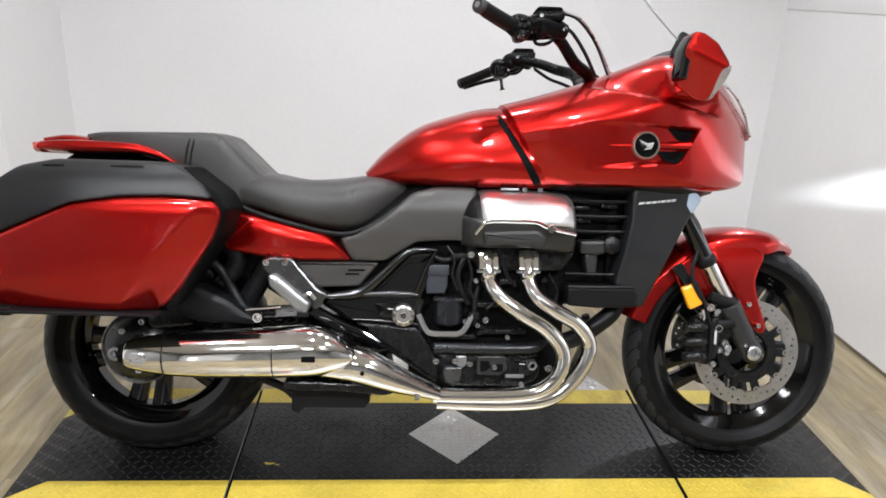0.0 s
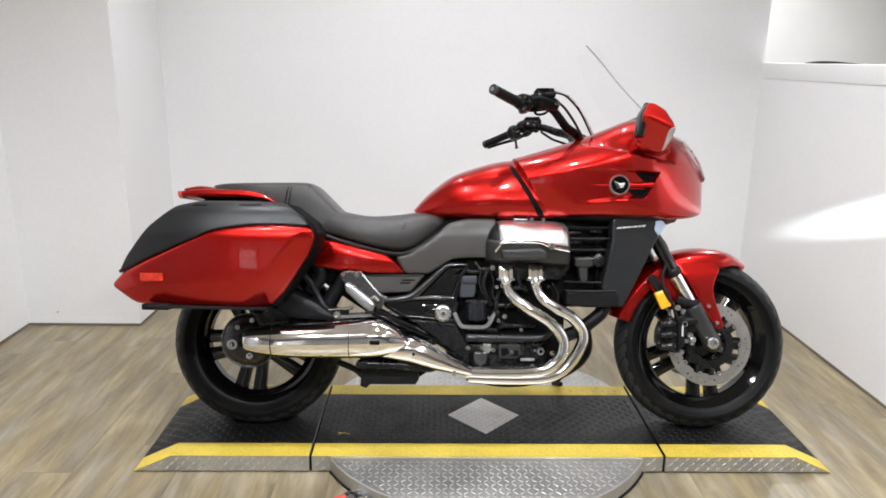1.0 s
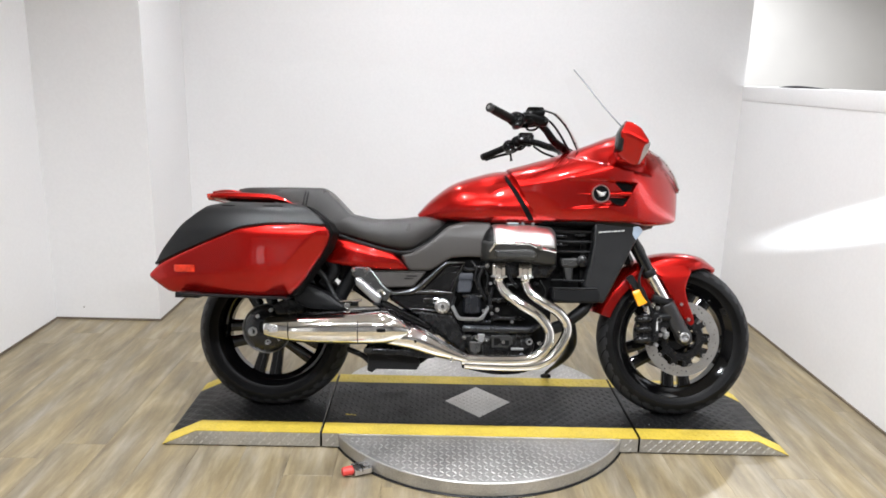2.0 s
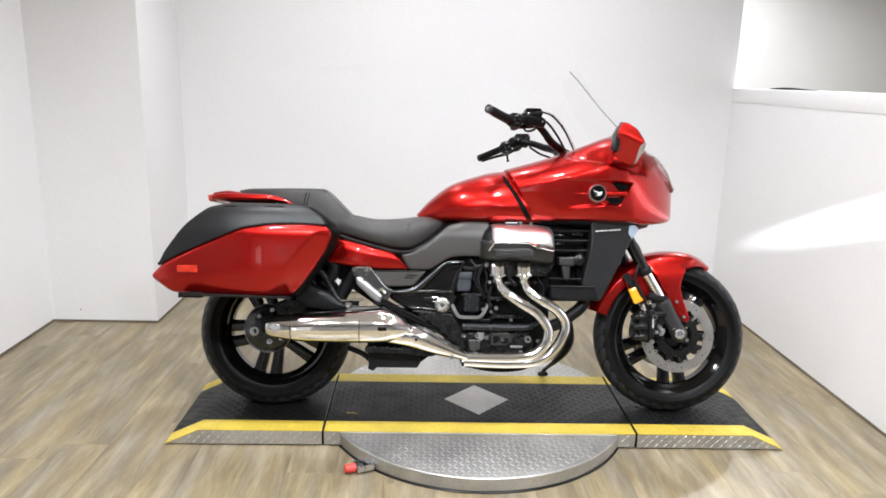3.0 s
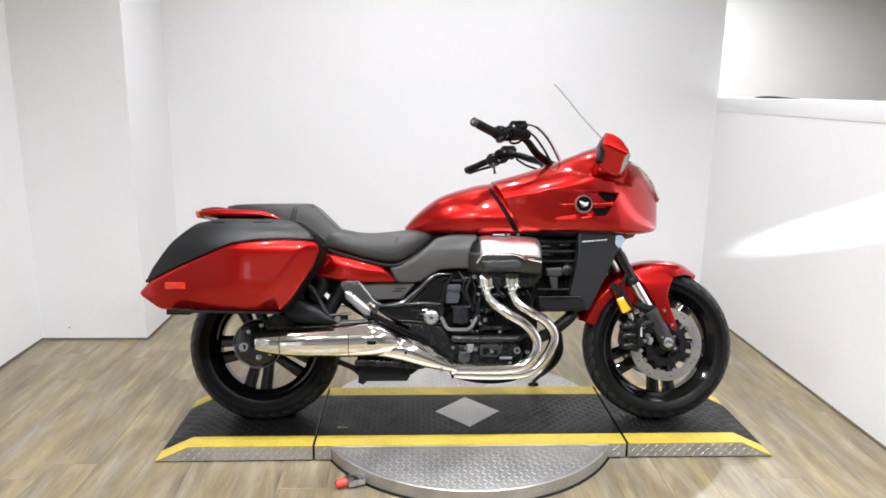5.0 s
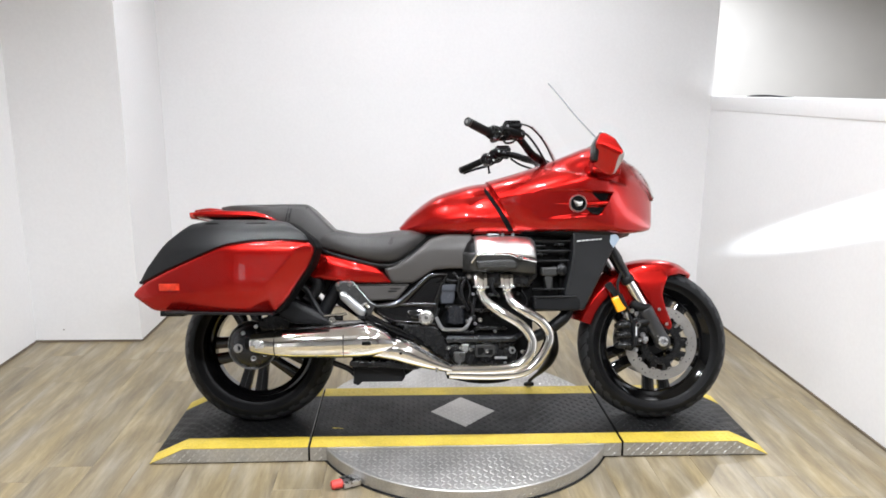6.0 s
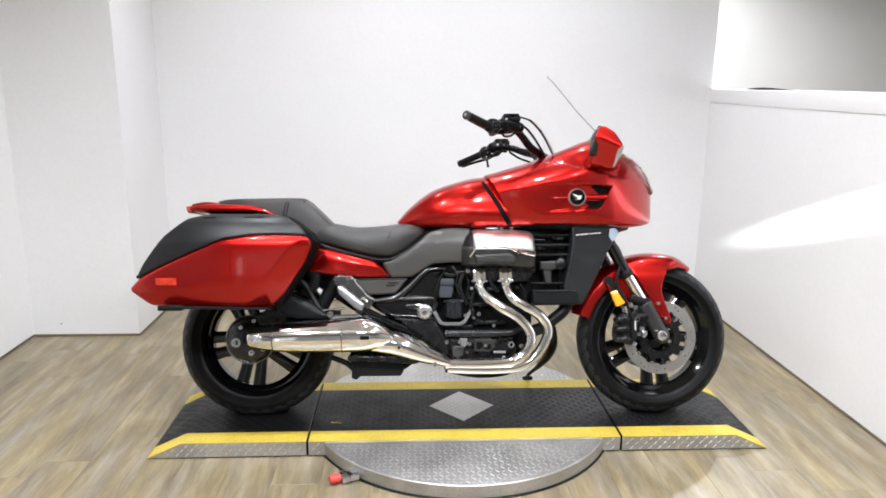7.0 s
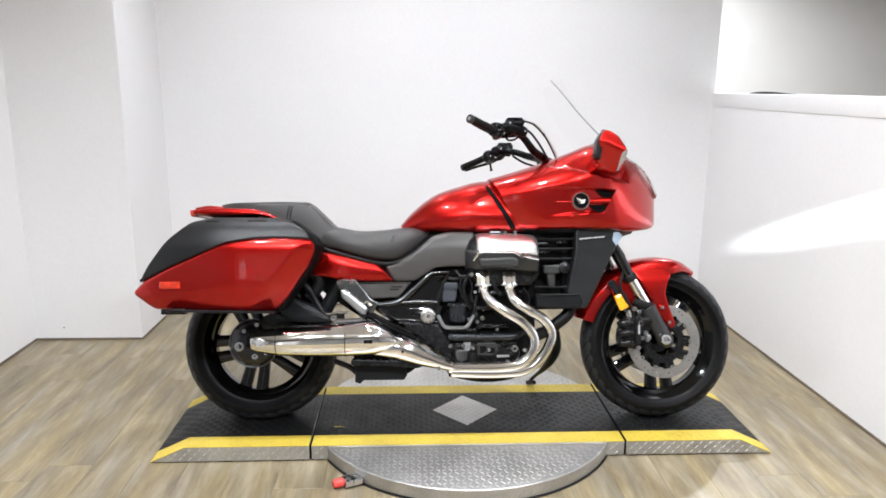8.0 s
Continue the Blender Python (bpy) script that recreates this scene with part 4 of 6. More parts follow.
part("screen_mount", slab([(0.535, 1.12), (0.60, 1.12), (0.60, 1.165), (0.565, 1.185)], -0.15, -0.14, 0.003), BLACK, screen)
# mirrors
for side in (-1, 1):
    mir = empty("mirror", bike)
    pts = [(0.490, 1.10), (0.510, 1.139), (0.532, 1.138), (0.566, 1.116), (0.594, 1.07), (0.588, 1.03), (0.562, 0.984), (0.538, 0.990), (0.490, 1.022)]

    def flare(x, y, z, side=side):
        crease = 1.095 - 0.45 * (x - 0.5)
        far = abs(y) - (0.7 * max(0, crease - z) + 0.2 * max(0, z - crease) if abs(y) > 0.335 else 0)
        return (x, side * far, z)

    part("mirror_housing", slab(pts, side * 0.378, side * 0.305, 0.006, 0, 0.008, flare, cut=0.012), RED, mir, "red painted mirror housing")
    part("mirror_glass", slab([(0.480, 1.032), (0.486, 1.10), (0.502, 1.13), (0.512, 1.13), (0.50, 1.03)], side * 0.365, side * 0.312, 0.006, r=0.006), GLOSS, mir, "dark mirror face")
    part("turn_signal", slab([(0.568, 0.990), (0.574, 0.991), (0.591, 1.032), (0.597, 1.066), (0.575, 1.054), (0.571, 1.03)], side * 0.3805, side * 0.312, 0.004, 0, 0.006, flare, cut=0.012), LENS, mir, "clear turn signal lens")
    part("mirror_arm", slab([(0.49, 1.0), (0.60, 0.985), (0.60, 1.06), (0.50, 1.07)], side * 0.318, side * 0.13, 0.01, r=0.01), RED, mir)

# ---- seat
SEATSEC = [(0.86, 0.0), (0.97, 0.12), (1.0, 0.4), (0.96, 0.68), (0.82, 0.88), (0.55, 0.975), (0.0, 1.0)]
seat = empty("seat", bike)
PILLION = [(0.9, 0.0), (0.98, 0.06), (1.0, 0.3), (0.99, 0.7), (0.95, 0.9), (0.84, 0.975), (0.5, 0.995), (0.0, 1.0)]
rider = part("rider_seat", hull([(-0.565, -0.55, 0.715, 0.80, 0.16), (-0.50, -0.485, 0.70, 0.792, 0.182), (-0.41, -0.40, 0.674, 0.778, 0.192), (-0.32, -0.31, 0.655, 0.783, 0.185), (-0.25, -0.24, 0.66, 0.792, 0.168), (-0.19, -0.18, 0.698, 0.794, 0.142), (-0.14, -0.15, 0.738, 0.79, 0.115), (-0.108, -0.125, 0.766, 0.778, 0.075)], SEATSEC), VINYL, seat, "black vinyl rider seat")
part("passenger_seat", hull([(-0.955, -0.955, 0.864, 0.884, 0.075), (-0.90, -0.90, 0.852, 0.889, 0.115), (-0.80, -0.80, 0.83, 0.891, 0.142), (-0.70, -0.69, 0.80, 0.893, 0.152), (-0.645, -0.622, 0.768, 0.893, 0.157), (-0.63, -0.602, 0.757, 0.889, 0.158), (-0.618, -0.585, 0.748, 0.874, 0.159), (-0.59, -0.548, 0.73, 0.838, 0.161), (-0.555, -0.505, 0.712, 0.796, 0.163), (-0.53, -0.47, 0.71, 0.775, 0.158)], PILLION), VINYL, seat, "stepped black vinyl passenger seat")
for d in (0.0, 0.012):
    part("seat_seam", tube([(-0.69 + d, -0.153, 0.80), (-0.682 + d, -0.154, 0.85), (-0.674 + d, -0.14, 0.882), (-0.672 + d, -0.08, 0.892), (-0.672 + d, 0.08, 0.892), (-0.674 + d, 0.14, 0.882), (-0.682 + d, 0.154, 0.85)], 0.0024, 5, 6), BLACK, seat)
part("seat_welt", tube([(-0.56, -0.165, 0.714), (-0.497, -0.184, 0.692), (-0.41, -0.19, 0.668), (-0.32, -0.182, 0.648), (-0.258, -0.17, 0.652), (-0.19, -0.15, 0.69), (-0.14, -0.125, 0.733), (-0.108, -0.09, 0.764)], 0.006, 5, 8), BLACK, seat, "black welt along the seat edge")

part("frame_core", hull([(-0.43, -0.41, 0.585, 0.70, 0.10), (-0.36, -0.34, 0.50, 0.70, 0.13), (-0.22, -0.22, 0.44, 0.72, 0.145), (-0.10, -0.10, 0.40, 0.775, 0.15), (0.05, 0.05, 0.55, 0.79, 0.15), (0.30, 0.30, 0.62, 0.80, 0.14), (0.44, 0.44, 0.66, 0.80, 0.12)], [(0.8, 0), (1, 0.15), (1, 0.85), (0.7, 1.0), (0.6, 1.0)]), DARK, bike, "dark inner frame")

# ---- side panels
def bow(y0, x0, k):
    return lambda x, y, z: (x, y + k * abs(x - x0) ** 1.5, z)


part("side_cover", slab([(-0.303, 0.635), (-0.262, 0.644), (-0.19, 0.688), (-0.12, 0.752), (-0.06, 0.768), (0.045, 0.768), (0.028, 0.634), (-0.04, 0.634), (-0.108, 0.629), (-0.185, 0.578), (-0.27, 0.577)], -0.196, -0.15, 0.008, 0.0, 0.012, lambda x, y, z: (x, y + 0.35 * (x + 0.08) ** 2 + 0.5 * (z - 0.69) ** 2 + 0.25 * max(0, z - 0.72), z), cut=0.018), GREY, bike, "grey satin side cover below the seat")
part("lower_side_cover", slab([(-0.42, 0.573), (-0.20, 0.574), (-0.25, 0.514), (-0.357, 0.510)], -0.190, -0.15, 0.006, 0, 0.008), GREY, bike, "grey lower side cover with two short slots")
for x0, x1, z in ((-0.278, -0.236, 0.556), (-0.285, -0.25, 0.546)):
    part("slot", box(x0, x1, -0.1925, -0.188, z - 0.002, z + 0.002, 0.001), DARK, bike)
part("rear_side_panel", slab([(-0.60, 0.70), (-0.574, 0.698), (-0.493, 0.686), (-0.41, 0.664), (-0.335, 0.645), (-0.302, 0.615), (-0.268, 0.577), (-0.40, 0.578), (-0.495, 0.586), (-0.585, 0.60), (-0.60, 0.64)], -0.203, -0.13, 0.008, 0.0, 0.012, lambda x, y, z: (x, y + 0.9 * (x + 0.42) ** 2 + 0.5 * soft(z - 0.662 + 0.22 * (x + 0.5), 0.004) + 0.25 * soft(0.615 - z, 0.006), z), cut=0.012), RED, bike, "glossy red panel under the seat")
part("panel_crease", tube([(-0.56, -0.196, 0.64), (-0.535, -0.203, 0.665), (-0.52, -0.204, 0.678)], 0.003, 4, 6), RED, bike)
part("tail_fin", hull([(-1.045, -1.045, 0.836, 0.858, 0.15), (-1.0, -1.0, 0.832, 0.866, 0.158), (-0.90, -0.90, 0.83, 0.866, 0.165), (-0.80, -0.80, 0.83, 0.86, 0.168), (-0.73, -0.74, 0.815, 0.838, 0.165), (-0.66, -0.68, 0.77, 0.80, 0.16)], [(0.75, 0.0), (1.0, 0.25), (1.0, 0.7), (0.85, 0.95), (0, 0.95)]), RED, bike, "red tail grab rail")
part("tail_top", hull([(-1.05, -1.055, 0.858, 0.872, 0.10), (-1.0, -1.0, 0.858, 0.880, 0.11), (-0.94, -0.94, 0.858, 0.874, 0.105)], [(0.9, 0), (1, 0.5), (0.8, 0.95), (0, 1)]), RED, bike)
part("tail_light", hull([(-1.062, -1.066, 0.833, 0.858, 0.13), (-1.04, -1.04, 0.832, 0.860, 0.148)], [(0.9, 0), (1, 0.3), (1, 0.7), (0.9, 1.0), (0, 1.0)]), REDLENS, bike, "red tail light lens")
part("rear_mudguard", hull([(-1.10, -1.08, 0.50, 0.60, 0.09), (-1.0, -1.0, 0.62, 0.82, 0.11), (-0.85, -0.85, 0.64, 0.83, 0.13), (-0.65, -0.65, 0.60, 0.80, 0.14), (-0.50, -0.50, 0.50, 0.70, 0.13), (-0.38, -0.38, 0.42, 0.66, 0.12)], [(0.9, 0), (1, 0.3), (1, 0.7), (0.8, 1.0), (0, 1.0)]), DARK, bike, "black inner rear mudguard")

# ---- side cases


def case_y(x, z):
    """How far a side case stands out at x, z."""
    front = ((x + 0.722) * 0.145 - (z - 0.555) * 0.112) / 0.183
    y = 0.414 - 0.48 * soft(front, 0.003)
    y -= 0.5 * max(0, -0.80 - x) ** 2
    y -= 0.85 * max(0, 0.70 - z) ** 2
    y -= 0.12 * soft(0.547 - z, 0.004)
    y -= 0.5 * soft(z - 0.712, 0.006) + 1.3 * soft(z - 0.785, 0.008)
    return y


def case_box(poly, side, grow=0.0, r=0.02, bev=0.012):
    """A shell with softly folded outer face and a rounded rim."""
    p = rounded(poly, r, 4)
    bm = bmesh.new()
    rows = [(p, 0.20), (p, 0.414 - bev), (inset(p, 0.12 * bev), 0.414 - 0.5 * bev), (inset(p, 0.5 * bev), 0.414 - 0.12 * bev), (inset(p, bev), 0.414), (inset(p, 1.35 * bev), 0.414)]
    skin(bm, [[(x, side * y, z) for x, z in q] for q, y in rows])
    cuts = [((x / 1000, 0, 0), (1, 0, 0)) for x in range(-1200, -520, 28)]
    cuts += [((0, 0, z), (0, 0, 1)) for z in (0.50, 0.525, 0.54, 0.547, 0.552, 0.557, 0.565, 0.59, 0.62, 0.65, 0.68, 0.698, 0.706, 0.712, 0.718, 0.727, 0.745, 0.765, 0.776, 0.785, 0.793, 0.803)]
    cuts += [((-0.722 + d * 0.79, 0, 0.555 - d * 0.61), (0.145, 0, -0.112)) for d in (-0.016, -0.009, -0.004, 0, 0.004, 0.009, 0.016, 0.03, 0.05)]
    for co, no in cuts:
        bmesh.ops.bisect_plane(bm, geom=bm.verts[:] + bm.edges[:] + bm.faces[:], plane_co=co, plane_no=no, dist=1e-5)
    for v in bm.verts:
        if abs(v.co.y) > 0.3:
            v.co.y = side * (case_y(v.co.x, v.co.z) + grow + abs(v.co.y) - 0.414)
    return bm


for side in (-1, 1):
    case = empty("side_case", bike)
    part("case_body", case_box([(-1.222, 0.540), (-1.14, 0.482), (-0.70, 0.474), (-0.648, 0.525), (-0.566, 0.645), (-0.543, 0.705), (-0.562, 0.733), (-0.66, 0.738), (-0.76, 0.735), (-0.86, 0.72), (-0.95, 0.682), (-1.085, 0.625), (-1.165, 0.588)], side), RED, case, "glossy red lower shell of the side case", 60)
    part("case_lid", case_box([(-1.19, 0.577), (-1.085, 0.627), (-0.95, 0.684), (-0.86, 0.722), (-0.76, 0.737), (-0.66, 0.740), (-0.562, 0.735), (-0.585, 0.765), (-0.645, 0.805), (-0.70, 0.815), (-0.93, 0.816), (-1.0, 0.80), (-1.075, 0.735), (-1.155, 0.635)], side, -0.002, 0.012, 0.007), LIDBLACK, case, "dark textured plastic case lid", 60)
    # The rim's colour is darkened for the shade between case and seat.
    part("case_rim", case_box([(-0.70, 0.472), (-0.672, 0.478), (-0.636, 0.530), (-0.556, 0.650), (-0.535, 0.712), (-0.556, 0.748), (-0.632, 0.805), (-0.645, 0.803), (-0.565, 0.735), (-0.55, 0.705), (-0.573, 0.645), (-0.655, 0.525)], side, -0.012, 0.006, 0.004), DARK, case, "black rubber rim between the case halves, darkened for shade", 25)
    part("case_marker", slab([(-1.106, 0.583), (-1.026, 0.584), (-1.026, 0.558), (-1.106, 0.557)], 0, 0.02, 0.003, 0, 0.004, lambda x, y, z, side=side: (x, side * (case_y(x, z) + 0.004 - y), z)), AMBER if side > 0 else REDLENS, case, "orange-red side marker on the case")
    part("case_base", slab([(-1.075, 0.484), (-0.705, 0.476), (-0.69, 0.468), (-1.07, 0.474)], side * 0.385, side * 0.20, 0.006, 0, 0.004), BLACK, case, "black plastic underside of the case")
    part("case_foot", box(-1.095, -1.01, side * 0.35 - 0.02, side * 0.35 + 0.02, 0.466, 0.486, 0.004), BLACK, case)
    part("lid_groove", slab([(-0.945, 0.803), (-0.73, 0.805), (-0.72, 0.80), (-0.945, 0.798)], 0, 0.01, 0.001, 0, 0.002, lambda x, y, z, side=side: (x, side * (case_y(x, z) + 0.0012 - y), z)), DARK, case)

# ---- frame plates, pegs and rear drive
frame_plate = empty("pivot_plate", bike)
part("upper_plate", slab([(-0.05, 0.61), (-0.127, 0.607), (-0.225, 0.502), (-0.325, 0.497), (-0.345, 0.466), (-0.27, 0.420), (-0.106, 0.415), (-0.085, 0.50)], -0.194, -0.12, 0.014, 0, 0.012), GLOSS, frame_plate, "gloss black frame plate")
part("plate_recess", slab([(-0.07, 0.58), (-0.13, 0.575), (-0.205, 0.502), (-0.11, 0.500), (-0.09, 0.52)], -0.1965, -0.19, 0.002, 0, 0.008), GLOSS, frame_plate)
part("plate_window", slab([(-0.318, 0.492), (-0.285, 0.492), (-0.235, 0.43), (-0.28, 0.433)], -0.1935, -0.19, 0.001, 0, 0.006), DARK, frame_plate)
def band(pts, y, deep):
    """A broad rounded rib along x, z points with half widths."""
    bm = bmesh.new()
    path = [Vector(p) for p in smooth_path(pts, 5)]
    rings = []
    for k, p in enumerate(path):
        d = path[min(k + 1, len(path) - 1)] - path[max(k - 1, 0)]
        d = Vector((d.x, d.y)).normalized()
        rings.append([(p.x - d.y * p.z * math.cos(a), y - deep * math.sin(a), p.y + d.x * p.z * math.cos(a)) for a in (math.pi * q / 8 for q in range(9))])
    skin(bm, rings, closed=False, cap0=False, cap1=False)
    return bm


part("plate_rib", band([(-0.055, 0.611, 0.004), (-0.095, 0.611, 0.006), (-0.131, 0.602, 0.010), (-0.19, 0.547, 0.013), (-0.245, 0.500, 0.015), (-0.30, 0.490, 0.012), (-0.348, 0.488, 0.008)], -0.192, 0.012), RIBBLACK, frame_plate, "broad gloss black rib, lightened for its highlight")
part("plate_rib", band([(-0.238, 0.494, 0.010), (-0.17, 0.496, 0.010), (-0.10, 0.495, 0.007)], -0.192, 0.011), RIBBLACK, frame_plate)
part("plate_rib", band([(-0.057, 0.610, 0.004), (-0.083, 0.560, 0.006), (-0.106, 0.500, 0.007)], -0.192, 0.009), RIBBLACK, frame_plate)
part("plate_rib", band([(-0.265, 0.431, 0.004), (-0.18, 0.426, 0.006), (-0.10, 0.419, 0.005)], -0.192, 0.008), RIBBLACK, frame_plate)
part("plate_panel", slab([(-0.232, 0.482), (-0.118, 0.482), (-0.112, 0.432), (-0.20, 0.437)], -0.196, -0.185, 0.006, 0.004, 0.012, lambda x, y, z: (x, y + 0.5 * (x + 0.17) ** 2 + 0.25 * (z - 0.46), z), cut=0.01), GLOSS, frame_plate)
part("lower_plate", slab([(-0.26, 0.425), (-0.10, 0.412), (-0.065, 0.36), (-0.045, 0.32), (-0.046, 0.263), (-0.10, 0.298), (-0.18, 0.352)], -0.20, -0.13, 0.008, 0, 0.012), ENGINE, frame_plate, "satin black lower plate")
part("pivot_cap", lathe([(-0.016, 0), (-0.016, 0.008), (-0.010, 0.010), (-0.010, 0.018), (-0.016, 0.020), (-0.014, 0.027), (-0.006, 0.029), (0.012, 0.029)], (-0.137, -0.198, 0.444), seg=28), STEEL, frame_plate, "brushed round pivot cap")
for k in range(10):
    a = 2 * math.pi * k / 10
    bolt(-0.137 + 0.0235 * math.cos(a), -0.2125, 0.444 + 0.0235 * math.sin(a), 0.0038, 0.002, frame_plate, ENGINE)
bolt(-0.137, -0.214, 0.444, 0.0065, 0.002, frame_plate, DARK, "socket")
peg = empty("passenger_peg", bike)
part("peg_bracket", slab([(-0.495, 0.578), (-0.47, 0.588), (-0.417, 0.586), (-0.35, 0.506), (-0.325, 0.498), (-0.352, 0.452), (-0.378, 0.464), (-0.44, 0.532), (-0.482, 0.548)], -0.207, -0.17, 0.006, 0, 0.01), BRACKET, peg, "dark cast alloy peg bracket")
part("folding_peg", slab([(-0.472, 0.545), (-0.453, 0.549), (-0.366, 0.476), (-0.377, 0.448), (-0.404, 0.462), (-0.466, 0.518)], -0.238, -0.209, 0.008, 0.001, 0.008), CAST, peg, "folded bright passenger foot peg")
part("peg_pivot", tube([(-0.39, -0.215, 0.487), (-0.372, -0.22, 0.50), (-0.358, -0.215, 0.485)], 0.006, 4, 8), CHROME, peg)
part("peg_rubber", box(-0.40, -0.37, -0.239, -0.232, 0.443, 0.455, 0.002), BLACK, peg)
for bx, bz in ((-0.478, 0.574), (-0.432, 0.574)):
    bolt(bx, -0.208, bz, 0.009, 0.007, peg, CHROME)
part("lower_arm_plate", slab([(-0.37, 0.468), (-0.29, 0.425), (-0.24, 0.405), (-0.16, 0.36), (-0.20, 0.35), (-0.30, 0.40), (-0.39, 0.445)], -0.20, -0.17, 0.006, 0, 0.01), GLOSS, peg)
part("case_carrier", slab([(-0.70, 0.50), (-0.648, 0.515), (-0.57, 0.482), (-0.522, 0.446), (-0.50, 0.44), (-0.505, 0.418), (-0.646, 0.424), (-0.70, 0.45)], -0.22, -0.15, 0.012, 0.002, 0.012), BLACK, bike, "black side case carrier")
part("carrier_tube", tube([(-0.66, -0.16, 0.60), (-0.60, -0.17, 0.55), (-0.57, -0.17, 0.50), (-0.53, -0.18, 0.45), (-0.46, -0.18, 0.445)], 0.012, 5, 10), BLACK, bike)
part("seat_strut", tube([(-0.58, -0.15, 0.62), (-0.56, -0.15, 0.57), (-0.60, -0.15, 0.51)], 0.024, 4, 14), BLACK, bike)
part("carrier_rod", tube([(-0.53, -0.20, 0.452), (-0.47, -0.20, 0.457), (-0.445, -0.20, 0.46)], 0.005, 4, 8), CHROME, bike)
bolt(-0.496, -0.225, 0.44, 0.014, 0.012, bike, CHROME, "carrier_bolt")
drive = empty("rear_drive", bike)
part("drive_housing", lathe([(-0.155, 0), (-0.155, 0.045), (-0.148, 0.058), (-0.135, 0.078), (-0.118, 0.092), (-0.10, 0.096), (-0.06, 0.09)], (-0.82, 0, 0.335), seg=56), HUBBLACK, drive, "black rear drive housing")
part("swing_arm", hull([(-0.80, -0.80, 0.30, 0.39, 0.135), (-0.66, -0.66, 0.30, 0.40, 0.15), (-0.50, -0.50, 0.30, 0.41, 0.155), (-0.30, -0.30, 0.31, 0.42, 0.15), (-0.12, -0.12, 0.32, 0.43, 0.14)], [(0.6, 0), (1, 0.2), (1, 0.8), (0.6, 1.0), (0.55, 1.0)]), ENGINE, drive, "black swing arm")
part("housing_lip", lathe([(-0.1185, 0.0925), (-0.1205, 0.0945), (-0.117, 0.097), (-0.113, 0.0965)], (-0.82, 0, 0.335), seg=56), CAST, drive, "bright machined edge")
for bx, bz, rr in ((-0.868, 0.326, 0.018), (-0.808, 0.286, 0.011), (-0.85, 0.385, 0.008), (-0.80, 0.41, 0.008), (-0.765, 0.30, 0.008)):
    bolt(bx, -0.152, bz, rr, 0.008, drive, CAST if rr > 0.015 else BRUSHED)
part("brake_caliper_rear", slab([(-0.80, 0.43), (-0.74, 0.46), (-0.66, 0.45), (-0.67, 0.40), (-0.78, 0.39)], -0.15, -0.10, 0.008), ENGINE, drive)
part("vent_pipe", tube([(-0.83, -0.16, 0.338), (-0.80, -0.165, 0.336), (-0.77, -0.17, 0.336)], 0.007, 3, 10), BRUSHED, drive)
part("shock_absorber", tube([(-0.60, -0.12, 0.36), (-0.52, -0.12, 0.50), (-0.47, -0.12, 0.60)], 0.028, 4, 16), BLACK, bike, "black rear shock absorber")

# ---- exhaust
ex = empty("exhaust", bike)
bm = bmesh.new()
rings = []
SIL = [(-0.792, 0.332, 0.385, 0.030, -0.275), (-0.782, 0.322, 0.395, 0.040, -0.275), (-0.70, 0.307, 0.407, 0.053, -0.272), (-0.60, 0.301, 0.416, 0.059, -0.268), (-0.45, 0.300, 0.423, 0.062, -0.262), (-0.38, 0.301, 0.427, 0.063, -0.26), (-0.335, 0.305, 0.422, 0.061, -0.258), (-0.295, 0.316, 0.402, 0.05, -0.258), (-0.266, 0.332, 0.378, 0.035, -0.262), (-0.252, 0.345, 0.362, 0.014, -0.268)]
for x, z0, z1, hw, yc in smooth_path(SIL, 5):
    zc, hz = (z0 + z1) / 2, (z1 - z0) / 2
    rings.append([(x, yc + hw * math.copysign(abs(math.cos(a)) ** 0.95, math.cos(a)), zc + hz * math.copysign(abs(math.sin(a)) ** 0.95, math.sin(a))) for a in (2 * math.pi * k / 40 for k in range(40))])
skin(bm, rings)
part("silencer", bm, CHROME, ex, "polished chrome silencer")
for x, hz, hw, yc, zc in ((-0.70, 0.0505, 0.0545, -0.272, 0.356), (-0.447, 0.0606, 0.0632, -0.262, 0.3595)):
    bm = bmesh.new()
    skin(bm, [[(x + dx, yc + (hw + g) * math.cos(a), zc + (hz + g) * math.sin(a)) for a in (2 * math.pi * k / 40 for k in range(40))] for dx, g in ((-0.002, -0.003), (-0.0012, 0.0012), (0.0012, 0.0012), (0.002, -0.003))])
    part("silencer_seam", bm, ENGINE, ex)
part("tip_plate", slab([(-0.775, 0.343), (-0.735, 0.343), (-0.735, 0.372), (-0.775, 0.372)], -0.322, -0.30, 0.003), BRUSHED, ex)
part("outlet", lathe([(-0.02, 0), (-0.02, 0.022), (0, 0.024), (0.02, 0.022)], (-0.79, -0.275, 0.358), "x", 24), DARK, ex)
bm = bmesh.new()
rings = []
for x, z1, z0, yo in smooth_path([(-0.37, 0.335, 0.301, -0.280), (-0.31, 0.362, 0.290, -0.290), (-0.258, 0.377, 0.280, -0.294), (-0.21, 0.363, 0.267, -0.292), (-0.157, 0.333, 0.254, -0.286), (-0.10, 0.299, 0.244, -0.278), (-0.042, 0.270, 0.234, -0.270)], 5):
    zc, hz = (z1 + z0) / 2, (z1 - z0) / 2
    rings.append([(x, -0.225 + (yo + 0.225) * math.cos(a) ** 0.8, zc + hz * math.sin(a)) for a in (math.pi * (q / 14 - 0.5) for q in range(1, 14))])
skin(bm, rings, closed=False, cap0=False, cap1=False)
part("front_cover", bm, CHROME, ex, "curved chrome cover in front of the silencer")
bolt(-0.10, -0.272, 0.250, 0.007, 0.004, ex, CHROME)
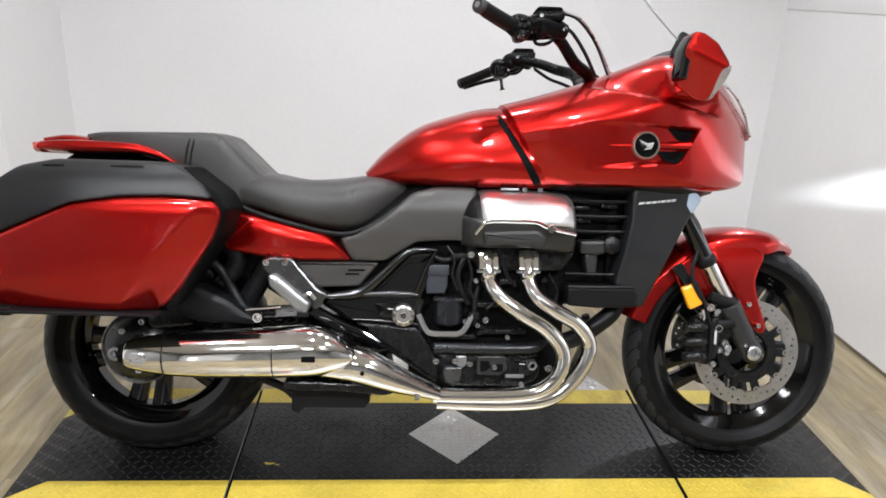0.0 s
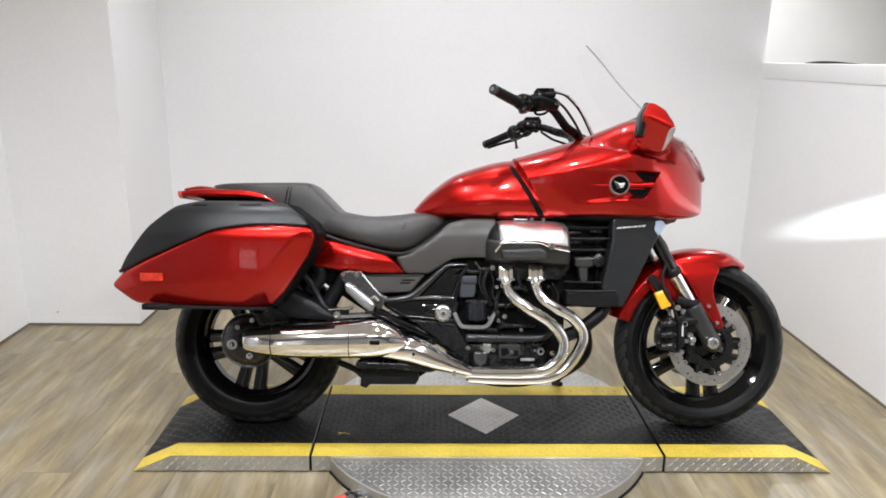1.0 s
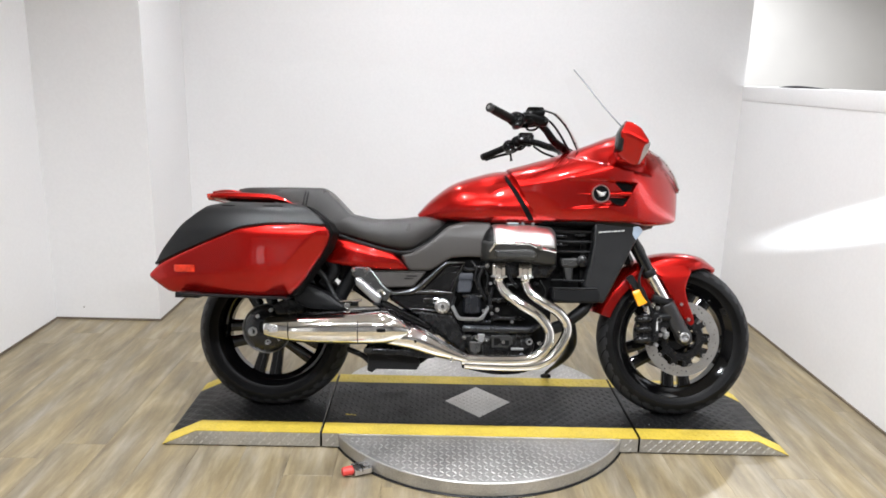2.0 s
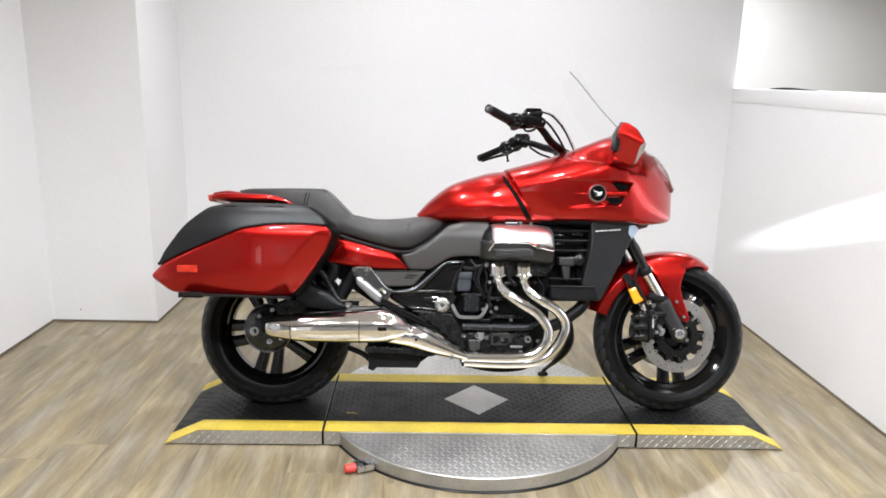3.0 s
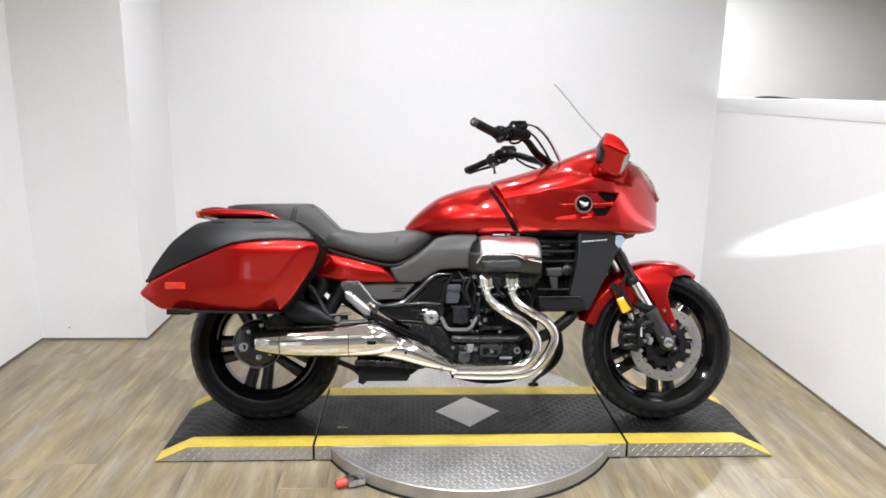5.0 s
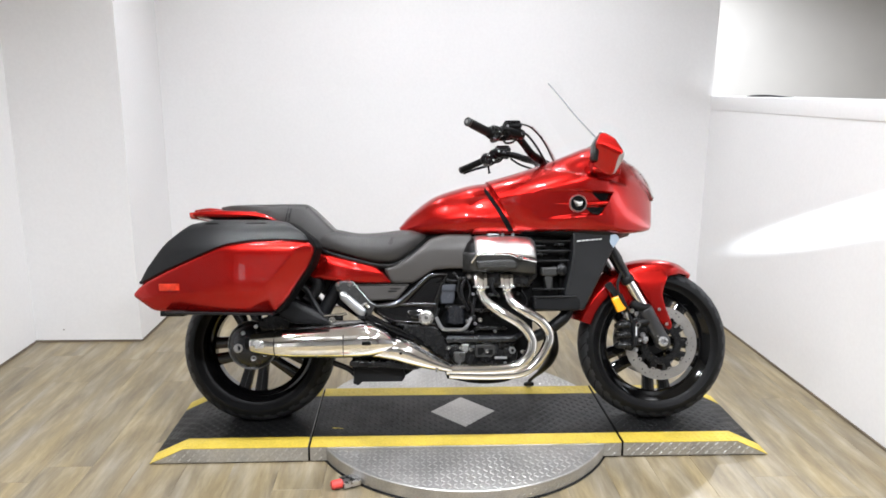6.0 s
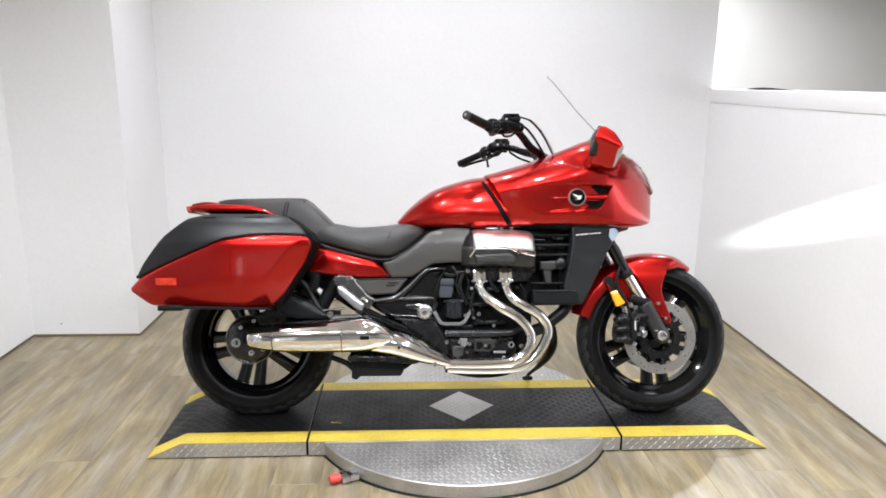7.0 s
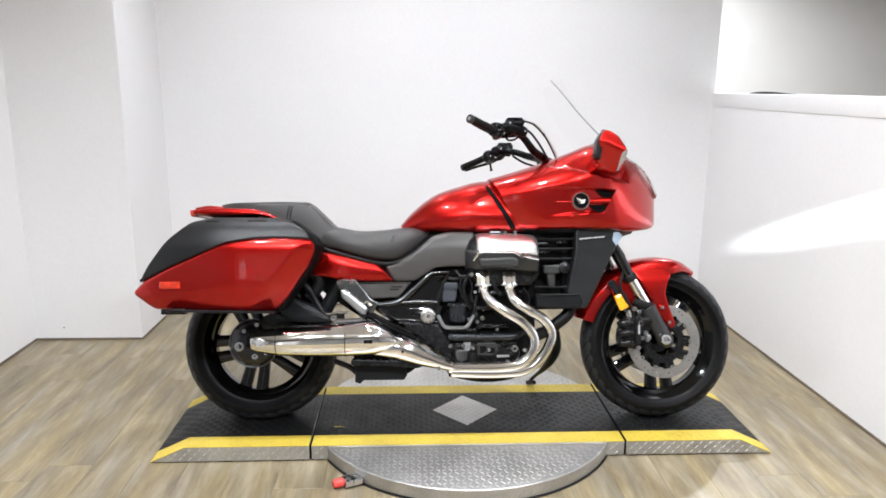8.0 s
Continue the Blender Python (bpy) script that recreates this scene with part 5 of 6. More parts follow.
part("clip_spring", box(-0.378, -0.345, -0.326, -0.318, 0.352, 0.366, 0.003), DARK, ex)
bolt(-0.235, -0.297, 0.318, 0.005, 0.003, ex, DARK)
part("joint_clamp", tube([(-0.06, -0.24, 0.25), (-0.045, -0.24, 0.25)], 0.024, 2, 16), CHROME, ex)
P1 = [(0.074, -0.185, 0.575), (0.074, -0.205, 0.548), (0.100, -0.232, 0.502), (0.158, -0.245, 0.460), (0.225, -0.245, 0.418), (0.267, -0.245, 0.360), (0.256, -0.245, 0.300), (0.212, -0.245, 0.262), (0.145, -0.245, 0.249), (0.05, -0.245, 0.247), (-0.05, -0.245, 0.248)]
P2 = [(0.175, -0.185, 0.577), (0.175, -0.205, 0.55), (0.194, -0.232, 0.503), (0.243, -0.242, 0.468), (0.302, -0.235, 0.432), (0.338, -0.228, 0.378), (0.322, -0.228, 0.318), (0.278, -0.23, 0.262), (0.222, -0.232, 0.233), (0.145, -0.236, 0.226), (0.05, -0.24, 0.227), (-0.05, -0.242, 0.232)]
part("header_pipe", tube(P1, 0.0195, 6, 20), CHROME, ex, "chrome header pipe")
part("header_pipe", tube(P2, 0.0195, 6, 20), CHROME, ex, "chrome header pipe")
for px in (0.074, 0.175):
    fl = empty("pipe_flange", ex)
    part("collar", tube([(px - 0.001, -0.190, 0.606), (px, -0.204, 0.590), (px + 0.001, -0.212, 0.566), (px + 0.004, -0.214, 0.552), (px + 0.006, -0.215, 0.546)], [0.018, 0.0205, 0.022, 0.0235, 0.019], 3, 20), CHROME, fl, "bright pipe collar")
    for dx in (-0.018, 0.019):
        part("stud", tube([(px + dx, -0.206, 0.610), (px + dx, -0.212, 0.602), (px + dx, -0.224, 0.574), (px + dx, -0.225, 0.570)], [0.007, 0.0095, 0.0095, 0.0115], 2, 6), CHROME, fl, "chrome stud nut")
        part("stud_washer", lathe([(0.0, 0.004), (-0.004, 0.0125), (0.001, 0.013), (0.003, 0.004)], (px + dx, -0.222, 0.564), "z", 14, closed=True), BRUSHED, fl)

# ---- engine
eng = empty("engine", bike)
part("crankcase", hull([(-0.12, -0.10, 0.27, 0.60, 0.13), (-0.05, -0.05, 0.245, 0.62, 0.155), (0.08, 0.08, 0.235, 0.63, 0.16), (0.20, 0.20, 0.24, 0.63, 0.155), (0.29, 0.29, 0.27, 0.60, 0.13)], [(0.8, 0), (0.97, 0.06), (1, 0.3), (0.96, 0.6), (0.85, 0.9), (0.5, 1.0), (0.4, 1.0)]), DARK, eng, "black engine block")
part("head_side", slab([(0.03, 0.70), (0.30, 0.70), (0.305, 0.60), (0.27, 0.555), (0.06, 0.555), (0.015, 0.60)], -0.185, -0.05, 0.02), ENGINE, eng)


def head_shell(section, ends, back):
    """Lofts a y, z section along x; each end row pulls it in towards the back edge."""
    bm = bmesh.new()
    rings = []
    for x, k, dz in ends:
        ring = [(x, back + (yy - back) * k, zz + dz) for yy, zz in section]
        rings.append(ring)
    skin(bm, rings)
    return bm


UPPER = [tuple(q) for q in smooth_path([(-0.06, 0.700), (-0.06, 0.762), (-0.13, 0.766), (-0.19, 0.760), (-0.228, 0.742), (-0.250, 0.715), (-0.256, 0.690), (-0.250, 0.684)], 4)]
LOWER = [tuple(q) for q in smooth_path([(-0.06, 0.70), (-0.20, 0.70), (-0.250, 0.694), (-0.254, 0.668), (-0.246, 0.640), (-0.222, 0.622), (-0.12, 0.616), (-0.06, 0.616)], 4)]
part("chrome_cover", head_shell(UPPER, [(0.040, 0.78, -0.014), (0.048, 0.90, -0.006), (0.062, 0.97, -0.001), (0.085, 1.0, 0), (0.20, 1.0, -0.001), (0.262, 0.985, -0.006), (0.280, 0.95, -0.010), (0.290, 0.86, -0.018)], -0.06), SATIN, eng, "satin chrome top of the cylinder head cover")
part("valve_cover", head_shell(LOWER, [(0.008, 0.72, 0.0), (0.018, 0.86, 0.0), (0.04, 0.955, 0), (0.07, 0.985, 0), (0.19, 0.985, 0), (0.215, 0.965, -0.008), (0.270, 0.955, -0.012), (0.284, 0.93, -0.012), (0.294, 0.80, -0.012)], -0.06), COVERGREY, eng, "dark grey cylinder head cover")
part("cover_shoulder", head_shell([(yy, zz) for yy, zz in UPPER], [(0.004, 0.60, -0.045), (0.010, 0.74, -0.034), (0.022, 0.86, -0.022), (0.036, 0.92, -0.012), (0.050, 0.93, -0.006)], -0.06), BLACK, eng)
part("cover_trim", tube([(0.036, -0.247, 0.657), (0.047, -0.2545, 0.673), (0.069, -0.259, 0.689), (0.175, -0.260, 0.690), (0.212, -0.259, 0.677), (0.25, -0.255, 0.668), (0.286, -0.247, 0.661)], 0.0045, 5, 8), CHROME, eng)
bolt(0.222, -0.263, 0.675, 0.011, 0.007, eng, CHROME)
part("cam_cover_step", slab([(0.05, 0.665), (0.19, 0.672), (0.215, 0.655), (0.21, 0.630), (0.06, 0.630)], -0.256, -0.22, 0.010, 0, 0.01), COVERGREY, eng)
part("tank_hinge", box(0.105, 0.15, -0.19, -0.16, 0.764, 0.770, 0.002), CAST, eng)
for bx in (0.165, 0.205):
    bolt(bx, -0.185, 0.767, 0.006, 0.005, eng, CAST)
part("relay_box", slab([(-0.082, 0.55), (-0.026, 0.55), (-0.024, 0.52), (-0.032, 0.497), (-0.08, 0.496)], -0.187, -0.14, 0.004, 0, 0.004), BLUEGREY, eng, "blue-grey plastic relay box")
part("starter_motor", lathe([(-0.036, 0), (-0.036, 0.032), (-0.030, 0.038), (0.030, 0.038), (0.036, 0.032), (0.036, 0)], (-0.022, -0.172, 0.452), "z", 32), HUBBLACK, eng, "dark satin starter motor")
part("starter_cap", slab([(-0.06, 0.49), (0.014, 0.49), (0.02, 0.478), (-0.064, 0.478)], -0.205, -0.14, 0.006, 0, 0.004), ENGINE, eng)
part("starter_bracket", tube([(-0.099, -0.198, 0.445), (-0.080, -0.205, 0.408), (-0.064, -0.207, 0.398), (-0.02, -0.208, 0.397), (0.004, -0.207, 0.398), (0.02, -0.205, 0.410), (0.040, -0.198, 0.447)], 0.0075, 4, 6), CAST, eng, "pale grey bent bracket")
part("bracket_tab", box(0.03, 0.056, -0.205, -0.18, 0.436, 0.452, 0.003), ENGINE, eng)
part("relay_cap", box(-0.078, -0.022, -0.192, -0.15, 0.545, 0.572, 0.004), BLUEGREY, eng)
part("cover_frame", slab([(0.055, 0.338), (0.127, 0.338), (0.135, 0.305), (0.115, 0.288), (0.055, 0.289)], -0.200, -0.17, 0.003, 0, 0.005), COVERGREY, eng)
for q in ([(0.063, 0.326), (0.086, 0.326), (0.09, 0.31), (0.076, 0.298), (0.063, 0.298)], [(0.094, 0.318), (0.122, 0.318), (0.122, 0.298), (0.094, 0.298)]):
    part("frame_hole", slab(q, -0.2025, -0.199, 0.001, 0, 0.003), DARK, eng)
part("sensor_ring", lathe([(0.0, 0.007), (-0.006, 0.008), (-0.006, 0.012), (0.0, 0.014), (0.02, 0.014)], (0.199, -0.198, 0.314), seg=6), CAST, eng)
part("tag_plate", box(0.13, 0.178, -0.199, -0.194, 0.281, 0.290, 0.001), CAST, eng)
part("wire_plug", box(0.083, 0.115, -0.2, -0.18, 0.340, 0.352, 0.003), BLUEGREY, eng)
part("wire_plug", box(0.148, 0.17, -0.195, -0.175, 0.325, 0.338, 0.003), ENGINE, eng)
part("bolt_bracket", slab([(0.0, 0.34), (0.028, 0.34), (0.026, 0.315), (0.014, 0.305), (0.002, 0.315)], -0.204, -0.18, 0.003, 0, 0.003), CAST, eng)
for pts in ([(0.21, -0.185, 0.34), (0.18, -0.195, 0.335), (0.15, -0.195, 0.345)], [(-0.03, -0.19, 0.62), (-0.01, -0.2, 0.59), (-0.015, -0.2, 0.55), (0.0, -0.195, 0.51)], [(0.025, -0.19, 0.59), (0.035, -0.2, 0.55), (0.03, -0.2, 0.51), (0.05, -0.19, 0.48)], [(0.11, -0.185, 0.53), (0.10, -0.195, 0.49), (0.075, -0.195, 0.46)], [(0.24, -0.17, 0.55), (0.26, -0.18, 0.51), (0.255, -0.18, 0.47)]):
    part("wire", tube(pts, 0.004, 5, 8), ENGINE, eng)
for px, pz in ((0.125, 0.455), (0.15, 0.40), (0.20, 0.50), (0.225, 0.535), (0.06, 0.395), (-0.06, 0.60), (0.0, 0.47), (0.255, 0.575), (0.115, 0.265), (0.02, 0.268), (0.145, 0.36)):
    part("boss", lathe([(-0.008, 0), (-0.008, 0.006), (-0.004, 0.0085), (0.02, 0.009)], (px, -0.178, pz), seg=14), ENGINE, eng)

part("engine_bar", tube([(-0.058, -0.205, 0.361), (0.05, -0.208, 0.361), (0.15, -0.208, 0.361), (0.205, -0.203, 0.365), (0.245, -0.17, 0.385)], 0.014, 5, 16), HUBBLACK, eng, "black lower frame tube")
part("clutch_cover", slab([(-0.055, 0.345), (0.19, 0.345), (0.225, 0.31), (0.22, 0.27), (0.18, 0.25), (-0.02, 0.25), (-0.055, 0.29)], -0.178, -0.12, 0.012, 0.004, 0.02), ENGINE, eng, "black engine side cover")
part("cover_boss", slab([(0.075, 0.325), (0.13, 0.33), (0.14, 0.30), (0.11, 0.268), (0.07, 0.275)], -0.192, -0.17, 0.005, 0, 0.008), ENGINE, eng)
part("cover_boss", slab([(0.16, 0.32), (0.20, 0.318), (0.205, 0.285), (0.165, 0.28)], -0.19, -0.17, 0.005, 0, 0.008), ENGINE, eng)
part("brake_pedal_mount", slab([(-0.03, 0.312), (0.016, 0.312), (0.014, 0.29), (0.012, 0.272), (-0.002, 0.268), (-0.006, 0.252), (-0.014, 0.268), (-0.028, 0.272), (-0.032, 0.29)], -0.214, -0.19, 0.004, 0, 0.006), BRACKET, eng, "dark cast pedal mount")
for bx, bz, rr in ((-0.05, 0.362, 0.010), (-0.052, 0.327, 0.009), (-0.003, 0.328, 0.009), (0.035, 0.32, 0.008), (0.098, 0.312, 0.008), (0.238, 0.31, 0.010), (0.072, 0.435, 0.009), (0.03, 0.602, 0.010), (0.045, 0.535, 0.006), (0.052, 0.42, 0.006), (0.13, 0.39, 0.006), (0.17, 0.265, 0.007), (0.02, 0.43, 0.006)):
    bolt(bx, -0.205, bz, rr, 0.008, eng, CHROME if rr > 0.0075 else BRUSHED)
for z, x0, x1 in ((0.595, -0.02, 0.03), (0.47, 0.05, 0.13), (0.40, 0.06, 0.18), (0.385, -0.05, 0.05), (0.53, 0.11, 0.15)):
    part("engine_rib", box(x0, x1, -0.19, -0.15, z - 0.006, z + 0.006, 0.003), ENGINE, eng)
for pts in ([(0.02, -0.18, 0.60), (0.0, -0.19, 0.55), (0.012, -0.19, 0.50), (0.03, -0.18, 0.47)], [(0.055, -0.18, 0.52), (0.045, -0.19, 0.47), (0.05, -0.19, 0.42), (0.09, -0.18, 0.40)], [(-0.075, -0.175, 0.60), (-0.04, -0.185, 0.585), (0.0, -0.18, 0.59)], [(-0.09, -0.18, 0.48), (-0.10, -0.19, 0.44), (-0.09, -0.19, 0.40)], [(0.115, -0.18, 0.59), (0.125, -0.19, 0.55), (0.15, -0.18, 0.52)]):
    part("engine_hose", tube(pts, 0.007, 5, 8), BLACK, eng)
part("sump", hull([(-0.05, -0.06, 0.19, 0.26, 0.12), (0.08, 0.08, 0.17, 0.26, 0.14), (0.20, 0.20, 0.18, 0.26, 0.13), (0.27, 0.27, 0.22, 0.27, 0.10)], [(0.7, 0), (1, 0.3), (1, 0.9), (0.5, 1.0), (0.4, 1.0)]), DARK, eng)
part("lower_hose", tube([(0.44, -0.12, 0.475), (0.42, -0.13, 0.44), (0.385, -0.13, 0.41), (0.34, -0.12, 0.375), (0.28, -0.10, 0.35), (0.24, -0.09, 0.34)], 0.024, 6, 14), BLACK, eng, "black radiator hose")
# ---- radiator
rad = empty("radiator", bike)
part("air_duct", box(0.27, 0.405, -0.11, 0.12, 0.46, 0.775, 0.006), DARK, rad)
part("radiator_core", box(0.40, 0.44, -0.13, 0.165, 0.46, 0.76, 0.006), DARK, rad)
for z, x1 in ((0.742, 0.445), (0.703, 0.443), (0.664, 0.432), (0.552, 0.41)):
    part("fin", tube([(0.285, -0.165, z), (0.36, -0.172, z - 0.001), (x1, -0.175, z)], 0.0042, 3, 8), BLACK, rad)
part("horn", slab([(0.318, 0.638), (0.386, 0.640), (0.388, 0.606), (0.362, 0.600), (0.32, 0.604)], -0.172, -0.12, 0.008, 0, 0.008), COVERGREY, rad, "dark grey horn housing")
part("horn_stalk", slab([(0.332, 0.605), (0.368, 0.605), (0.366, 0.545), (0.342, 0.545)], -0.165, -0.13, 0.005), COVERGREY, rad)
part("horn_mouth", lathe([(-0.03, 0), (-0.03, 0.012), (-0.026, 0.022), (0.0, 0.024), (0.04, 0.016)], (0.402, -0.15, 0.628), seg=24), ENGINE, rad)
for bx, bz in ((0.32, 0.722), (0.395, 0.728), (0.325, 0.69)):
    part("duct_clip", box(bx - 0.022, bx + 0.022, -0.158, -0.14, bz - 0.005, bz + 0.005, 0.002), ENGINE, rad)
part("radiator_guard", slab([(0.283, 0.522), (0.40, 0.522), (0.46, 0.524), (0.474, 0.50), (0.466, 0.468), (0.36, 0.466), (0.285, 0.472)], -0.198, -0.12, 0.008, 0, 0.008), BLACK, rad, "black lower radiator guard")
part("guard_lip", tube([(0.285, -0.199, 0.522), (0.36, -0.202, 0.5225), (0.455, -0.199, 0.523)], 0.0045, 4, 8), BLACK, rad)
shroud = empty("side_shroud", bike)


def lean_in(x, y, z):
    return (x, y + 0.05 * max(0, (x - 0.48) / 0.15) + 0.02 * max(0, (0.68 - z) / 0.2), z)


part("shroud_panel", slab([(0.438, 0.774), (0.60, 0.776), (0.636, 0.752), (0.592, 0.677), (0.54, 0.572), (0.487, 0.470), (0.472, 0.466), (0.405, 0.530), (0.425, 0.62), (0.437, 0.70)], -0.213, -0.15, 0.008, 0, 0.010, lean_in), SHROUD, shroud, "dark satin radiator shroud")
part("shroud_corner", slab([(0.598, 0.774), (0.625, 0.768), (0.640, 0.752), (0.610, 0.712), (0.592, 0.735)], -0.2145, -0.19, 0.004, 0, 0.006, lean_in), PALEBLUE, shroud, "pale blue corner of the shroud")
for x0, x1 in ((0.452, 0.467), (0.470, 0.484), (0.487, 0.500), (0.504, 0.509), (0.513, 0.526), (0.529, 0.541), (0.544, 0.557)):
    part("lettering_bar", slab([(x0, 0.7365 + 0.09 * (x0 - 0.45)), (x1, 0.7365 + 0.09 * (x1 - 0.45)), (x1 + 0.003, 0.7425 + 0.09 * (x1 - 0.45)), (x0 + 0.003, 0.7425 + 0.09 * (x0 - 0.45))], -0.2145, -0.2125, 0.0004, 0, 0, lean_in), WHITE, shroud)
part("inner_fairing", hull([(0.24, 0.20, 0.765, 0.80, 0.17), (0.40, 0.40, 0.755, 0.80, 0.20), (0.60, 0.60, 0.745, 0.80, 0.17), (0.70, 0.70, 0.765, 0.82, 0.10)], [(0.7, 0), (1, 0.3), (1, 0.9), (0, 1.0)]), BLACK, bike, "black inner fairing")
part("headstock", hull([(0.44, 0.36, 0.62, 1.04, 0.08), (0.52, 0.44, 0.62, 1.04, 0.10), (0.62, 0.52, 0.62, 1.0, 0.07)], [(0.8, 0), (1, 0.2), (1, 0.8), (0.5, 1.0), (0.4, 1.0)]), DARK, bike)

# ---- handlebar
bar = empty("handlebar", bike)
NB = [(0.36, -0.05, 1.055), (0.335, -0.11, 1.068), (0.285, -0.165, 1.088), (0.235, -0.215, 1.132), (0.185, -0.26, 1.153), (0.105, -0.305, 1.147), (0.012, -0.40, 1.168)]
FB = [(0.36, 0.05, 1.055), (0.355, 0.13, 1.10), (0.315, 0.20, 1.125), (0.262, 0.235, 1.148), (0.20, 0.27, 1.155), (0.148, 0.31, 1.135), (0.047, 0.40, 1.099)]
for pts, side in ((NB, -1), (FB, 1)):
    part("bar_tube", tube(pts[:6], [0.018, 0.017, 0.0155, 0.014, 0.0125, 0.011], 6, 14), BARBLACK, bar)
    a, b = Vector(pts[5]), Vector(pts[6])
    part("grip", tube([a, a.lerp(b, 0.04), a.lerp(b, 0.5), a.lerp(b, 0.93), a.lerp(b, 0.95)], [0.0185, 0.016, 0.0152, 0.016, 0.0145], 4, 18), GRIP, bar, "black rubber grip")
    part("bar_end", tube([a.lerp(b, 0.94), a.lerp(b, 0.96), a.lerp(b, 1.03), a.lerp(b, 1.05)], [0.0135, 0.0165, 0.0165, 0.012], 3, 16), FORKGREY, bar, "dark metal bar end weight")
    part("end_screw", tube([a.lerp(b, 1.045), a.lerp(b, 1.056)], 0.007, 2, 12), CAST, bar, "steel end screw")
    d = Vector(pts[4])
    u = (d - a).normalized()
    part("twist_housing" if side < 0 else "switch_housing", tube([a.lerp(b, 0.10), a.lerp(b, 0.03), a.lerp(d, 0.12), a.lerp(d, 0.36), a.lerp(d, 0.5)], [0.017, 0.0235, 0.0285, 0.026, 0.016], 4, 18), BARBLACK, bar, "black switch housing")
    c = a.lerp(d, 0.22)
    part("switch_pod", slab([(c.x - 0.016, c.z - 0.036), (c.x + 0.012, c.z - 0.033), (c.x + 0.026, c.z - 0.012), (c.x + 0.018, c.z + 0.012), (c.x - 0.022, c.z + 0.008)], c.y - 0.028, c.y + 0.024, 0.010, 0, 0.012), BARBLACK, bar)
    for k, (kx, kz) in enumerate(((-0.004, -0.028), (0.006, -0.006), (0.0, 0.01))):
        part("switch_key", box(c.x + kx - 0.008, c.x + kx + 0.008, c.y - 0.037, c.y - 0.022, c.z + kz - 0.005, c.z + kz + 0.005, 0.0025), GLOSS, bar)
    part("master_cylinder", tube([a.lerp(d, 0.45) + Vector((0, 0, 0.008)), a.lerp(d, 0.7) + Vector((0, 0, 0.012)), d + Vector((0.012, 0, 0.006)), d + Vector((0.048, 0.008, -0.004)), d + Vector((0.056, 0.01, -0.006))], [0.012, 0.0195, 0.022, 0.019, 0.012], 4, 16), BARBLACK, bar, "black master cylinder")
    part("perch_clamp", tube([d - u * 0.024, d - u * 0.02, d - u * 0.004, d], [0.016, 0.0205, 0.0205, 0.016], 2, 16), BARBLACK, bar)
    part("perch_loop", tube([d + Vector((-0.03, 0, -0.012)), d + Vector((-0.018, 0, -0.036)), d + Vector((0.01, 0, -0.034)), d + Vector((0.03, 0, -0.014))], 0.0045, 5, 8), BARBLACK, bar)
    lev = [d + Vector((0.02, 0.03, -0.012)), a + Vector((0.03, 0.05, -0.015)), a.lerp(b, 0.5) + Vector((0.018, 0.05, -0.012)), b + Vector((0.014, 0.045, -0.008))]
    part("lever", tube(lev, [0.008, 0.0075, 0.006, 0.0065], 6, 10), BARBLACK, bar, "black hand lever")
    tall = 0.046 if side < 0 else 0.052
    if side > 0:
        d = d + Vector((0.018, 0, -0.014))
    part("reservoir", slab([(d.x - 0.026, d.z + 0.014), (d.x + 0.042, d.z + 0.014), (d.x + 0.046, d.z + tall - 0.012), (d.x + 0.036, d.z + tall - 0.006), (d.x - 0.024, d.z + tall - 0.008)], d.y - 0.024, d.y + 0.024, 0.007, 0.001, 0.010), BARBLACK, bar, "black fluid reservoir")
    part("reservoir_lid", slab([(d.x - 0.027, d.z + tall - 0.009), (d.x + 0.040, d.z + tall - 0.008), (d.x + 0.034, d.z + tall), (d.x - 0.020, d.z + tall - 0.001)], d.y - 0.027, d.y + 0.027, 0.004, 0, 0.004), BARBLACK, bar)
    bolt(d.x - 0.012, d.y - 0.026, d.z + 0.024, 0.0045, 0.003, bar, CAST, "sight_glass")
    bolt(d.x + 0.045, d.y - 0.017, d.z - 0.004, 0.006, 0.006, bar, HUBBLACK, "hose_bolt")
part("choke_key", tube([(0.16, 0.27, 1.10), (0.163, 0.265, 1.075), (0.165, 0.265, 1.066)], [0.005, 0.005, 0.009], 3, 8), BARBLACK, bar)
part("bar_clamp", tube([(0.36, -0.06, 1.055), (0.37, 0, 1.05), (0.36, 0.06, 1.055)], 0.026, 4, 14), BARBLACK, bar)
for pts, rr, m in (([(0.225, -0.26, 1.19), (0.27, -0.245, 1.178), (0.325, -0.20, 1.135), (0.375, -0.15, 1.065)], 0.0032, BLACK), ([(0.225, -0.25, 1.165), (0.26, -0.23, 1.15), (0.30, -0.20, 1.11), (0.34, -0.16, 1.06)], 0.0045, BLACK), ([(0.23, -0.262, 1.193), (0.28, -0.243, 1.178), (0.335, -0.195, 1.13), (0.383, -0.15, 1.065)], 0.002, BRUSHED), ([(0.26, 0.24, 1.13), (0.30, 0.22, 1.10), (0.34, 0.19, 1.08), (0.37, 0.15, 1.06)], 0.005, BLACK)):
    part("cable", tube(pts, rr, 6, 8), m, bar)

